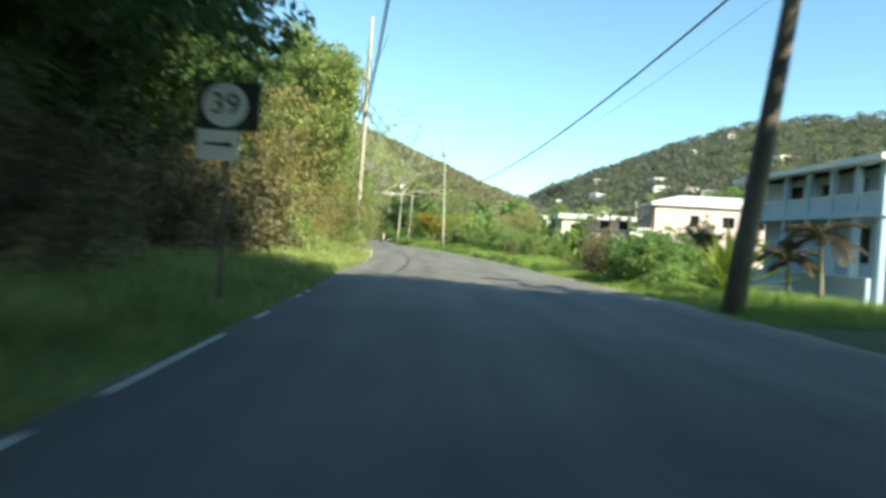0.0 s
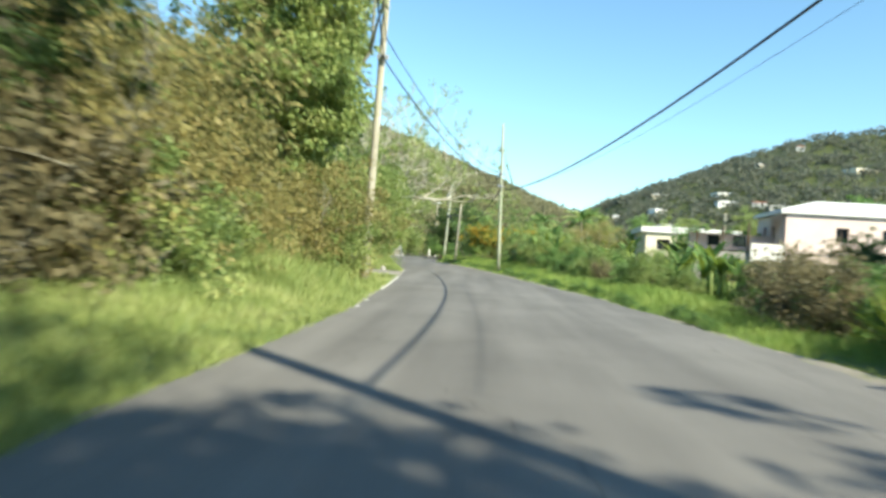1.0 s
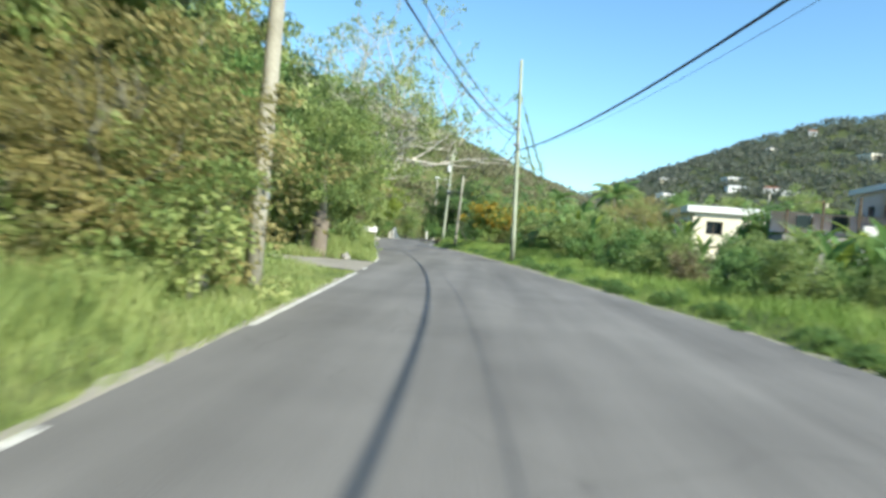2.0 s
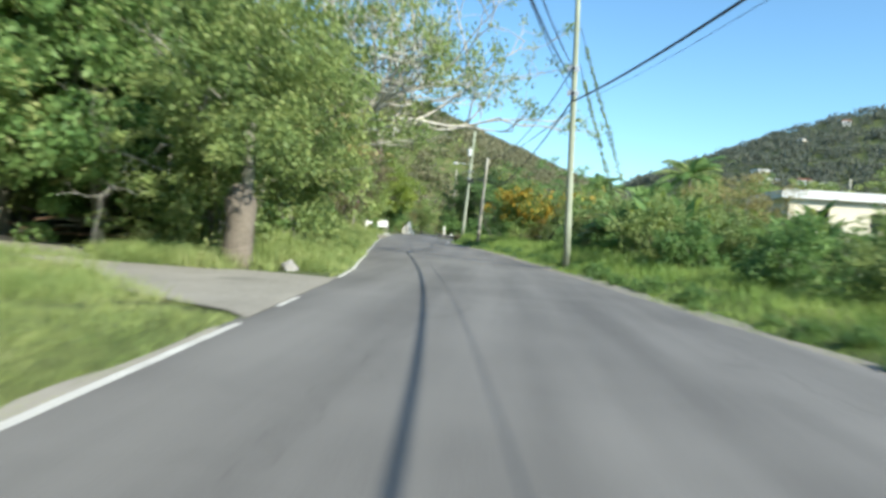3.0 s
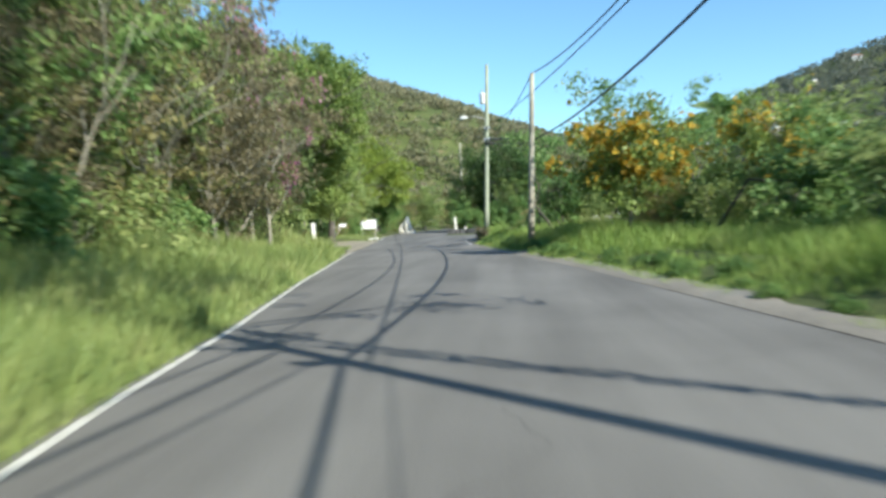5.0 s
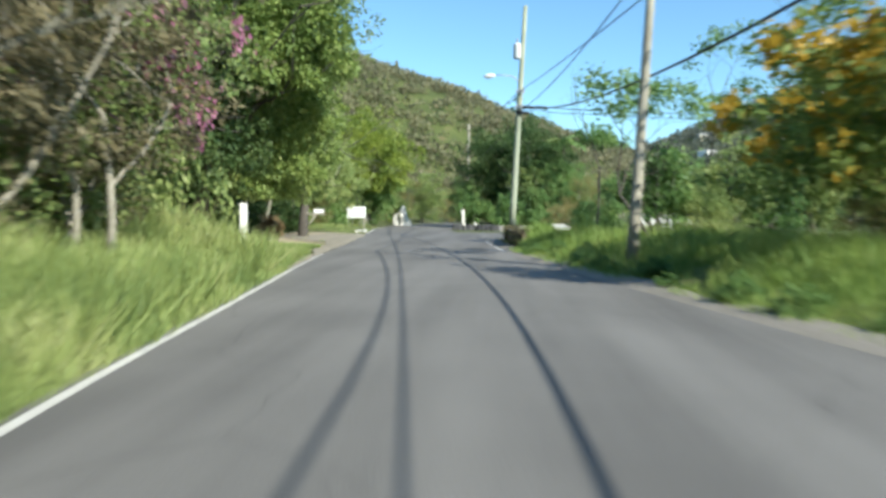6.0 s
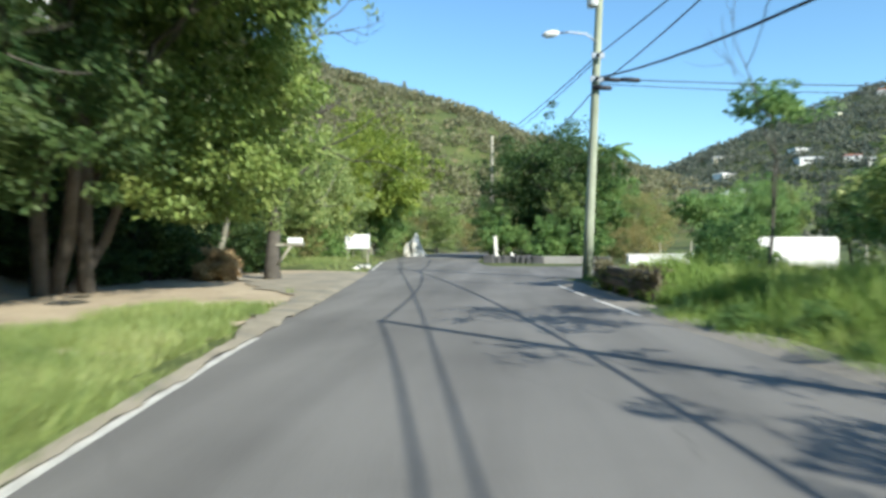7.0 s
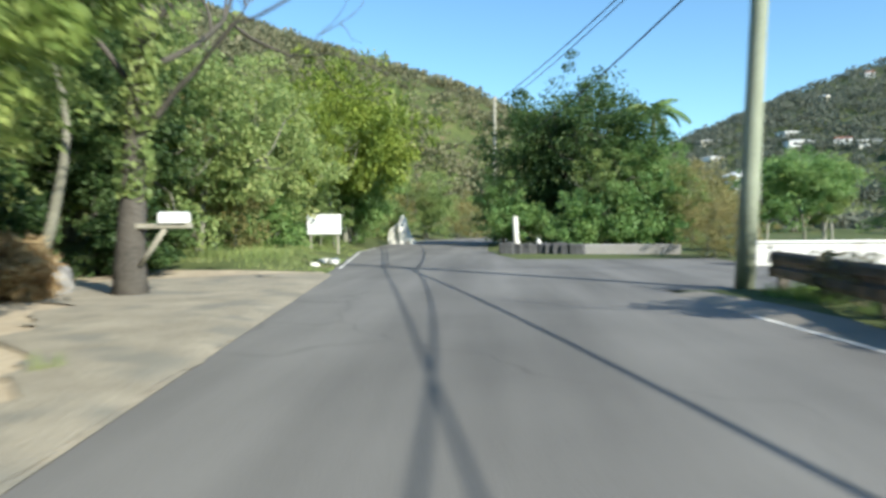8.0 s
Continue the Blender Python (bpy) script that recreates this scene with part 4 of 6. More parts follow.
for x, y, k, s in ((26.6, 49.6, "dark", 0.47), (17, 57, "bush", 0.8), (20, 52, "bush", 0.8), (16, 50, "bush", 0.8), (23, 58, "bush", 0.9), (14.2, 66.5, "green", 0.45), (16, 78, "olive", 0.9), (22, 84, "green", 1.0), (28, 90, "olive", 1.1), (36, 63, "dark", 0.5), (30, 58, "bush", 1.0),
                   (19, 48, "bush", 0.9), (26, 52, "bush", 0.9), (20.5, 61.5, "bush", 1.3), (23.0, 61.0, "bush", 1.35), (25.6, 61.2, "bush", 1.3), (28.4, 60.6, "bush", 1.2), (4.1, 100.8, "bush", 0.85), (3.2, 99.4, "bush", 0.6), (40, 100, "olive", 1.4), (30, 104, "green", 1.2), (44, 84, "green", 1.4), (50, 70, "green", 1.3), (55, 95, "olive", 1.6),
                   (22, 158, "green", 1.15), (26, 160, "green", 1.3), (30, 162, "olive", 1.1), (38, 150, "olive", 1.1), (46, 158, "green", 1.3), (16, 170, "olive", 1.1), (10, 160, "olive", 1.0), (55, 170, "olive", 1.6), (36, 190, "green", 1.6), (9, 140, "bush", 1.5)):
    plant(k, x, y, s)

# the dark tree at the junction
junction_tree = make_tree("tree", "large dense dark-green tree behind a low stone wall", LEAF_DARK, BARK_DARK, 9.6, (5.0, 4.2, 4.4), 640, 70, 0.23, 23, 0.25, 0.75, stems=3, low=4.9)
junction_tree.matrix_basis = pose(1.2, 132.0, height(1.2, 132))
for x, y, k, s in ((-2.6, 128.5, "bush", 1.2), (0.4, 126.4, "bush", 1.15), (2.6, 126.8, "bush", 1.35), (4.6, 127.5, "bush", 1.3), (5.6, 130.5, "green", 0.8), (-3.2, 132, "green", 0.75), (3.2, 129.5, "bush", 1.6), (4.0, 129.0, "green", 0.95), (6.3, 128.5, "dry", 1.3), (5.4, 127.6, "olive", 0.7), (2.2, 128.4, "olive", 0.8)):
    plant(k, x, y, s)

# small dark trees between the verge and the side road
for k, (x, y, t, r) in enumerate(((3.7, 88.8, 2.7, 0.75), (5.4, 94.4, 3.2, 1.1), (6.8, 97.2, 2.8, 1.2), (6.4, 89.8, 3.2, 1.2))):
    f = make_tree("tree", "small open-crowned tree on a grassy verge", (LEAF_GREEN, LEAF_OLIVE)[k % 2], BARK_DARK, t, (r, r, t * 0.36), 70, 50, 0.15, 61 + k, 0.07, 0.36, stems=2, low=t * 0.6)
    f.matrix_basis = pose(x, y, height(x, y))
flat_top = make_tree("tree", "small flat-topped tree with a thin bare trunk", LEAF_GREEN, BARK_DARK, 4.2, (0.85, 0.8, 0.32), 30, 46, 0.15, 67, 0.05, 0.3, low=3.8)
flat_top.matrix_basis = pose(3.0, 95.4, height(3.0, 95.4))
# feathery tree over the roadside
for k, (x, y, t, tilt) in enumerate(((3.5, 87.2, 4.9, -0.62), (7.6, 95.6, 9.0, -0.05), (9.6, 90.0, 7.0, 0.1), (7.4, 80.5, 6.4, -0.1), (6.4, 76.0, 5.2, -0.1))):
    f = make_bare_tree("tree", "open feathery-leaved tree with thin crooked limbs", BARK_DARK, t, 51 + k, 4, 0.065, LEAF_GREEN, 1.0, spread=1.3, lean=(tilt, 0, 1), per=46, wide=0.6, leaf=0.15)
    f.matrix_basis = pose(x, y, height(x, y))


def blade_leaf(bm, base, yaw, length, width, rise, bend, segs=6, fold=0.15):
    """A long leaf that rises and bows over, folded along its midrib."""
    ahead = Vector((math.cos(yaw), math.sin(yaw), 0))
    side = Vector((-math.sin(yaw), math.cos(yaw), 0))
    p, ang, rows = Vector(base), rise, []
    for k in range(segs + 1):
        u = k / segs
        w = width * math.sin(math.pi * min(0.08 + u * 0.92, 0.985)) ** 0.7 * 0.5
        d = ahead * math.cos(ang) + Vector((0, 0, math.sin(ang)))
        up = Vector((0, 0, 1)) * math.cos(ang) - ahead * math.sin(ang)
        rows.append([bm.verts.new(p + side * w + up * w * fold), bm.verts.new(p), bm.verts.new(p - side * w + up * w * fold)])
        p = p + d * length / segs
        ang -= bend / segs
    for a, b in zip(rows, rows[1:]):
        bm.faces.new((a[0], a[1], b[1], b[0]))
        bm.faces.new((a[1], a[2], b[2], b[1]))
    return bm


def make_banana(seed):
    rng = np.random.default_rng(seed)
    ob = thing("banana_plant", 0, -400, 0, "banana plant with large green drooping leaves", "plant", "banana plants")
    bm = bmesh.new()
    tube(bm, [(0, 0, -0.2), (0.03, 0, 0.8), (0.05, 0.02, 1.6)], [0.13, 0.11, 0.07], 8)
    part("stem", bm, LEAF_OLIVE, ob)
    for k in range(8):
        bm = blade_leaf(bmesh.new(), (0.05, 0.02, 1.3 + 0.04 * k), k * 2.4 + rng.uniform(-0.3, 0.3), rng.uniform(1.3, 2.0), rng.uniform(0.3, 0.42), rng.uniform(0.9, 1.45), rng.uniform(0.5, 1.7))
        part("leaf", bm, (LEAF_GREEN, LEAF_BRIGHT, LEAF_OLIVE)[k % 3], ob)
    return ob


def make_agave(x, y, s, seed, label):
    ob = thing("agave", x, y, height(x, y), label, "plant", "agaves")
    ob.matrix_basis = ob.matrix_basis @ Matrix.Diagonal((s, s, s, 1))
    rng = np.random.default_rng(seed)
    for k in range(46):
        bm = blade_leaf(bmesh.new(), (0, 0, 0.15), k * 2.39996, rng.uniform(1.5, 2.1), 0.17, radians(14 + 66 * (k / 46)), rng.uniform(0.05, 0.25), 5, 0.35)
        part("leaf", bm, LEAF_BRIGHT, ob)


def make_palm(x, y, tall, seed, label="palm tree with arching fronds behind other trees", dull=LEAF_OLIVE):
    rng = np.random.default_rng(seed)
    ob = thing("palm_tree", x, y, height(x, y), label, "palm tree")
    bm = bmesh.new()
    tube(bm, [(0, 0, -0.2), (0.1, 0, tall * 0.4), (0.05, 0.1, tall * 0.75), (0, 0.1, tall)], [0.17, 0.14, 0.12, 0.1], 8)
    part("trunk", bm, BARK, ob, smooth=True)
    for k in range(15):
        yaw, rise, bend, length = k * 2.4, rng.uniform(0.2, 1.25), rng.uniform(1.0, 1.9), rng.uniform(1.7, 2.4)
        bm = bmesh.new()
        ahead, side = Vector((math.cos(yaw), math.sin(yaw), 0)), Vector((-math.sin(yaw), math.cos(yaw), 0))
        p, ang = Vector((0, 0.1, tall)), rise
        spine = [p.copy()]
        for j in range(18):
            d = ahead * math.cos(ang) + Vector((0, 0, math.sin(ang)))
            p = p + d * length / 18
            spine.append(p.copy())
            ang -= bend / 18
            for s in (-1, 1):
                lf = 0.8 * math.sin(math.pi * (j + 2) / 21)
                tip = p + side * s * lf * 0.8 + d * lf * 0.45 - Vector((0, 0, lf * 0.35))
                q = p + d * 0.15
                bm.faces.new([bm.verts.new(p), bm.verts.new(q), bm.verts.new(tip)])
        tube(bm, spine, [0.025] * len(spine), 4)
        part("frond", bm, LEAF_GREEN if k % 3 and dull is LEAF_OLIVE else dull, ob)
    return ob


bananas = [make_banana(s) for s in (62, 63)]
BANANAS = ((8.7, 58.4, 0.85), (9.4, 59.8, 0.95), (8.2, 60.6, 0.8), (9.8, 57.6, 0.9), (10.2, 61.2, 0.9), (14.0, 37.2, 0.8), (14.4, 39.4, 0.9), (13.6, 41.0, 0.8), (15.2, 42.0, 1.05), (14.2, 43.8, 0.9), (15.4, 46.0, 0.95), (15.4, 61.0, 0.85), (16.2, 62.6, 0.95), (14.6, 62.8, 0.8), (14.9, 64.6, 0.9), (11.2, 58.6, 0.7), (11.6, 61.8, 0.85), (14.6, 36.6, 0.72), (12.2, 53.0, 0.6), (13.0, 54.6, 0.75), (12.0, 56.4, 0.6), (13.2, 57.4, 0.75), (12.4, 50.8, 0.55), (13.8, 52.4, 0.66),
           (15.4, 43.8, 0.85), (13.4, 37.4, 0.6), (15.2, 39.4, 0.78), (12.8, 39.2, 0.5), (14.0, 45.0, 0.6), (16.0, 41.2, 0.8), (12.7, 42.2, 0.5), (13.4, 70.5, 0.9), (14.6, 72.0, 0.9))
for k, (x, y, s) in enumerate(BANANAS):
    copy_thing(bananas[k % 2], Matrix.LocRotScale((x, y, height(x, y)), Euler((0, 0, k * 1.3)), (s, s, s)))
make_agave(12.3, 12.9, 1.0, 61, "large agave with long stiff pointed pale-green leaves")
make_agave(12.15, 22.1, 0.72, 66, "smaller agave with stiff pale-green leaves beside a shrub")
make_palm(5.2, 130.0, 7.0, 71)
make_palm(13.5, 71.4, 4.3, 77)
make_palm(9.1, 64.4, 0.9, 78, "low palm with drooping fronds at the edge of the verge")
make_palm(10.6, 66.8, 2.4, 73, "low palm with drooping fronds among shrubs")
make_palm(24.0, 28.6, 4.2, 74, "palm tree with brownish fronds before a blue house", LEAF_SHADE_BROWN)
make_palm(24.0, 31.6, 3.0, 76, "low palm with brownish fronds before a blue house", LEAF_SHADE_BROWN)
make_palm(12.0, 92.5, 5.2, 75)

# prototypes were only patterns: take them away
for ob in [o for k in KINDS.values() for o in k] + bananas:
    for o in (*ob.children_recursive, ob):
        bpy.data.objects.remove(o)


# hay-coloured heap and vines
def straw_heap():
    rng = np.random.default_rng(81)
    ob = thing("straw_heap", -11.4, 100.4, height(-11.4, 100.4), "heap of straw-coloured dry grass by the clearing", "heap")
    pts, out = clumps(rng, 60, 60, np.array([0.75, 0.55, 0.55]), np.array([0, 0, 0.42]), 0.2, 0.1, 0.2)
    part("straw", leaves("straw", pts, out, 0.3, LEAF_STRAW, rng, 0.12, 0.4), LEAF_STRAW, ob)


straw_heap()


# grass on the verges
def verge_grass():
    rng = np.random.default_rng(91)

    def scatter(name, n, y0, y1, side, d0, d1, h0, h1, label, mat=GRASS_MAT):
        y = rng.uniform(y0, y1, n)
        d = d0 + (d1 - d0) * rng.random(n) ** 1.2
        x = left_x(y) - d if side < 0 else right_x(y) + d
        keep = np.ones(n, bool)
        if side < 0:
            keep &= ~((y > 40.7 + 0.86 * d) & (y < 46.75 - 0.12 * d))
            keep &= ~((y > 86.5) & (y < 107) & ((d > clearing_gap(y) + 0.2) | (y > 95.6))) & ~((y > 88) & (y < 96) & (d < 0.5 + 0.25 * np.sin(y * 3.1)))
        else:
            keep &= ~(y > 101.8)
        patch = np.array([noise.noise((a * 0.35, b * 0.35, 4)) + 0.5 * noise.noise((a * 1.3, b * 1.3, 8)) for a, b in zip(x, y)])
        bare = (y > 86.5) & (y < 108) & (side < 0)
        keep &= patch > np.where(bare, -0.08, np.where(y < 40, -0.75, -0.42))
        x, y, d, patch, bare = x[keep], y[keep], d[keep], patch[keep], bare[keep]
        h = (h0 + (h1 - h0) * np.clip(d / 2.5, 0, 1)) * rng.uniform(0.55, 1.25, len(x)) * (1 + 0.6 * patch) * np.where(bare, 0.85, 1.0) * np.where((side < 0) & (y > 34.5) & (y < 43), 0.5, 1.0) * np.where((side < 0) & (y > 83.6), 0.6, 1.0)
        yaw = rng.uniform(0, 6.28, len(x))
        side_v = np.stack([np.cos(yaw), np.sin(yaw), np.zeros(len(x))], 1) * (0.007 + 0.013 * h)[:, None]
        base = np.stack([x, y, ground_z(x, y) - 0.03], 1)
        lean = np.stack([rng.normal(0, 0.35, len(x)) * h, rng.normal(0, 0.35, len(x)) * h, h], 1)
        ob = new(name, quads_mesh(name, np.stack([base - side_v, base + side_v, base + lean + side_v * 0.15, base + lean - side_v * 0.15], 1), mat))
        tagged(ob, label, "grass", kind="stuff")

    scatter("grass", 130000, -6, 86, -1, 0.02, 4.4, 0.16, 0.4, "long yellow-green grass along the road verge")
    scatter("grass", 8000, 24.0, 33.0, -1, 1.1, 3.6, 0.4, 0.7, "tall grass round the foot of a utility pole")
    scatter("grass", 14000, 46.2, 51, -1, 0.5, 5.0, 0.3, 0.48, "tall grass round the foot of a stump")
    scatter("grass", 22000, 33, 47, -1, 3.5, 9.0, 0.14, 0.24, "short green grass beside a gravel drive")
    scatter("grass", 60000, 60, 85.2, -1, 0.3, 4.4, 0.36, 0.76, "tall yellow-green grass in front of shrubs")
    scatter("grass", 2600, 80.6, 82.4, -1, 0.3, 2.2, 0.75, 0.85, "tuft of tall grass round a marker post")
    scatter("grass", 30000, 85.5, 96.5, -1, 0.45, 2.8, 0.3, 0.42, "short tufts of grass on a sandy verge")
    scatter("grass", 26000, 80, 125, -1, 0.15, 5.0, 0.1, 0.3, "short patchy grass by the clearing")
    scatter("grass", 70000, 6, 60, 1, 0.1, 7.0, 0.1, 0.32, "lush green grass along the far verge", GRASS_LUSH)
    scatter("grass", 60000, 55, 93, 1, 0.1, 6.5, 0.12, 0.45, "green grass in front of the far hedge", GRASS_LUSH)
    scatter("grass", 16000, 90, 101, 1, 0.9, 6.5, 0.1, 0.26, "low weeds behind the guardrail", GRASS_LUSH)
    scatter("grass", 9000, 91, 97.5, 1, 0.72, 1.8, 0.3, 0.55, "weeds growing round the guardrail", GRASS_LUSH)
    scatter("grass", 20000, 114.5, 150, 1, 6.0, 34.0, 0.2, 0.6, "rough pale grass in an open field")


verge_grass()


# far woods on the hills: joined clumps of leaves, with distance haze in their colour
def far_woods():
    rng = np.random.default_rng(95)

    def wood(name, n, xs, ys, size, ok, label, per=24, leaf=0.5, mat=HAZE_WOOD):
        x, y = rng.uniform(*xs, n), rng.uniform(*ys, n)
        keep = ok(x, y)
        x, y = x[keep], y[keep]
        z = ground_z(x, y)
        s = size * rng.uniform(0.6, 1.5, len(x)) * (0.85 + 0.3 * rng.random(len(x)))
        idx = np.repeat(np.arange(len(x)), per)
        off = unit(len(idx), rng)
        off[:, 2] = np.abs(off[:, 2]) * 0.9
        c = np.stack([x, y, z], 1)[idx] + off * s[idx, None] * rng.uniform(0.55, 1, (len(idx), 1))
        ob = new(name, leaves(name, c, off, np.repeat(s, per)[:, None] * leaf, mat, rng, 0.75, 0.0))
        tagged(ob, label, "woodland", kind="stuff")

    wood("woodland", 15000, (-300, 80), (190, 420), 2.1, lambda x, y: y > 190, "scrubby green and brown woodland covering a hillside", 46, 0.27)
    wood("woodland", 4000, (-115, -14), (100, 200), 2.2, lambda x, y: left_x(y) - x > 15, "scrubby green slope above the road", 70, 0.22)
    wood("woodland", 6500, (40, 640), (300, 780), 5.0, lambda x, y: ground_z(x, y) > 4, "green woodland covering a distant hill", 44, 0.28, HAZE_GREEN)
    wood("woodland", 1100, (14, 260), (175, 380), 2.6, lambda x, y: (x > 10 + 0.1 * y) & (x - 12 < y), "mixed trees on the valley floor", 40, 0.35, HAZE_GREEN)
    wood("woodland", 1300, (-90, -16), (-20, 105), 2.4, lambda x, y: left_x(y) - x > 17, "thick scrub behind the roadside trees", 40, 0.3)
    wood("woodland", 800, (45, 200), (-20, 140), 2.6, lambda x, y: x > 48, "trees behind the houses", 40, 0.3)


far_woods()


# ---------------------------------------------------------------- poles and cables
def utility_pole(x, y, tall, label, wood=POLE_WOOD, r=0.15, lean=(0.0, 0.0), arms=(), name="utility_pole"):
    """A tapered timber pole with a crown cap, and crossarms (height, half length, yaw)."""
    ob = thing(name, x, y, height(x, y) - 0.1, label, "utility pole", "utility poles")
    bm = bmesh.new()
    pts = [(lean[0] * k / 6 * tall, lean[1] * k / 6 * tall, k / 6 * tall) for k in range(7)]
    tube(bm, pts, [r * (1.12 - 0.4 * k / 6) for k in range(7)], 12)
    part("shaft", bm, wood, ob, smooth=True)
    bm = bmesh.new()
    box(bm, lean[0] * 1.7 + r * 0.98, lean[0] * 1.7 + r * 1.12, -0.06, 0.06, 1.55, 1.9, 0.01)
    part("tag", bm, STEEL, ob)
    for z, half, yaw in arms:
        m = Matrix.Translation((lean[0] * z, lean[1] * z, z)) @ pose(0, 0, 0, 0, 0, yaw)
        bm = bmesh.new()
        box(bm, -half, half, -0.2, -0.1, -0.06, 0.06, 0.012, m)
        arm = part("crossarm", bm, wood, ob)
        for s in (-0.85, 0, 0.85):
            bm = bmesh.new()
            tube(bm, [m @ Vector((s * half, -0.15, 0.06)), m @ Vector((s * half, -0.15, 0.14)), m @ Vector((s * half, -0.15, 0.24))], [0.03, 0.055, 0.025], 8)
            part("insulator", bm, LAMP_GREY, arm)
    return ob


def cable(a, b, sag, r=0.018, label="black overhead cable strung between poles"):
    a, b = Vector(a), Vector(b)
    bm = bmesh.new()
    n = max(12, int((b - a).length / 2))
    tube(bm, [a.lerp(b, k / n) - Vector((0, 0, 4 * sag * (k / n) * (1 - k / n))) for k in range(n + 1)], [r] * (n + 1), 5)
    return tagged(new("overhead_cable", link(bm, "overhead_cable", CABLE)), label, "cable", "overhead cables")


utility_pole(0.3, 32.9, 13.2, "tall grey-brown wooden utility pole among roadside shrubs", r=0.135, lean=(0.016, 0))
utility_pole(5.87, 57.7, 10.6, "pale weathered wooden utility pole on the grass verge", POLE_GREEN, 0.112, (-0.035, 0), name="utility_pole")
utility_pole(0.0, 102.4, 11.2, "greenish wooden utility pole with a street lamp at a junction", POLE_GREEN, 0.145, (0.045, 0), arms=())
utility_pole(2.05, 83.7, 6.5, "short pale utility pole leaning slightly beside bushes", POLE_WOOD, 0.115, (0.045, 0))
utility_pole(10.0, 7.6, 9.2, "dark leaning wooden utility pole beside an agave", POLE_DARK, 0.19, (0.125, 0))
utility_pole(-3.6, 141.0, 10.6, "distant wooden utility pole behind trees", POLE_WOOD, 0.15, (0.01, 0))
utility_pole(9.3, -46.0, 10.0, "wooden utility pole further back along the road", POLE_WOOD, 0.16)
utility_pole(38.0, 105.0, 9.0, "wooden utility pole beside a side road", POLE_WOOD, 0.15)


def pole_hardware():
    """Transformer, lamp, spools and clamps on the poles."""
    lamp = thing("street_lamp", 0.32, 102.3, 7.75, "grey street lamp on a long arm fixed to a utility pole", "street lamp")
    bm = bmesh.new()
    tube(bm, [(0.0, 0, -0.25), (-0.35, -0.05, 0.02), (-0.9, -0.1, 0.08), (-1.25, -0.12, 0.05)], [0.028] * 4, 6)
    part("arm", bm, STEEL, lamp)
    bm = bmesh.new()
    tube(bm, [(-1.2, -0.12, 0.05), (-1.35, -0.13, 0.04), (-1.6, -0.14, 0.01), (-1.75, -0.15, 0.0)], [0.05, 0.11, 0.12, 0.03], 10)
    part("lamp_head", bm, LAMP_GREY, lamp, smooth=True)
    tr = thing("transformer", 0.14, 102.15, 8.55, "pale grey cylindrical transformer mounted on a utility pole", "transformer")
    bm = bmesh.new()
    tube(bm, [(0, -0.12, 0), (0, -0.12, 0.05), (0, -0.12, 0.62), (0, -0.12, 0.68), (0, -0.12, 0.74)], [0.16, 0.18, 0.18, 0.19, 0.08], 14)
    part("tank", bm, LAMP_GREY, tr, smooth=True)
    bm = bmesh.new()
    tube(bm, [(0, -0.12, 0.72), (0, -0.12, 0.82), (0, -0.12, 0.95)], [0.035, 0.05, 0.02], 8)
    part("bushing", bm, CONCRETE, tr)
    for x, y, z in ((0.75, 102.3, 6.32), (1.35, 102.3, 6.3), (0.45, 102.2, 6.05)):
        sp = thing("splice_box", x, y, z, "black cable splice box on an overhead line", "splice box", "splice boxes")
        bm = bmesh.new()
        tube(bm, [(-0.32, 0, 0.024), (-0.26, 0, 0.02), (0.26, 0, -0.02), (0.32, 0, -0.024)], [0.03, 0.075, 0.075, 0.03], 8)
        part("case", bm, CABLE, sp, smooth=True)
    for x, y, z in ((5.6, 57.52, 6.12), (5.55, 57.52, 6.95), (0.28, 102.2, 6.32), (0.32, 102.2, 7.05), (0.5, 32.7, 7.8)):
        cl = thing("cable_clamp", x, y, z, "steel cable clamp bolted to a utility pole", "clamp", "cable clamps")
        bm = bmesh.new()
        box(bm, -0.2, 0.2, -0.09, -0.04, -0.09, 0.09, 0.01)
        part("plate", bm, STEEL, cl)
        bm = bmesh.new()
        tube(bm, [(0, -0.07, 0), (0, -0.16, 0), (0, -0.2, 0)], [0.05, 0.06, 0.03], 8)
        part("spool", bm, CABLE, cl)


pole_hardware()
A1, A2 = (0.53, 32.75, 7.75), (0.55, 32.75, 8.5)
B0, B1, B2 = (5.6, 57.55, 6.1), (5.57, 57.55, 6.6), (5.55, 57.55, 7.0)
C0, C1, C2 = (0.28, 102.3, 6.38), (0.3, 102.3, 6.95), (0.32, 102.3, 7.1)
D1 = (2.33, 83.6, 6.55)
G1, G2, G0 = (-3.5, 140.8, 9.6), (-3.5, 140.8, 10.1), (-3.5, 140.8, 6.6)
for a, b, s, r in ((A1, B1, 0.9, 0.024), (A2, B2, 0.9, 0.018), (A1, B0, 0.7, 0.012), ((5.61, 57.55, 5.9), C0, 2.05, 0.028), ((5.62, 57.55, 5.6), C2, 0.45, 0.018),
                   (B2, D1, 0.97, 0.02), (D1, (0.27, 102.3, 6.1), 0.35, 0.018),
                   (C1, G1, 0.3, 0.018), (C2, G2, 0.3, 0.022), ((0.27, 102.3, 6.05), G0, 0.6, 0.022),
                   (A1, (9.2, -45.9, 8.0), 1.2, 0.024), (A2, (9.3, -45.9, 8.9), 1.2, 0.018),
                   ((5.62, 57.55, 5.85), (11.02, 7.6, 7.45), 1.45, 0.03), ((6.1, 57.7, 5.95), (12.2, 7.6, 7.6), 1.3, 0.006),
                   (C0, (37.9, 105, 8.2), 1.0, 0.018), ((0.3, 102.3, 6.2), (37.9, 105, 7.4), 0.9, 0.014)):
    cable(a, b, s, r)


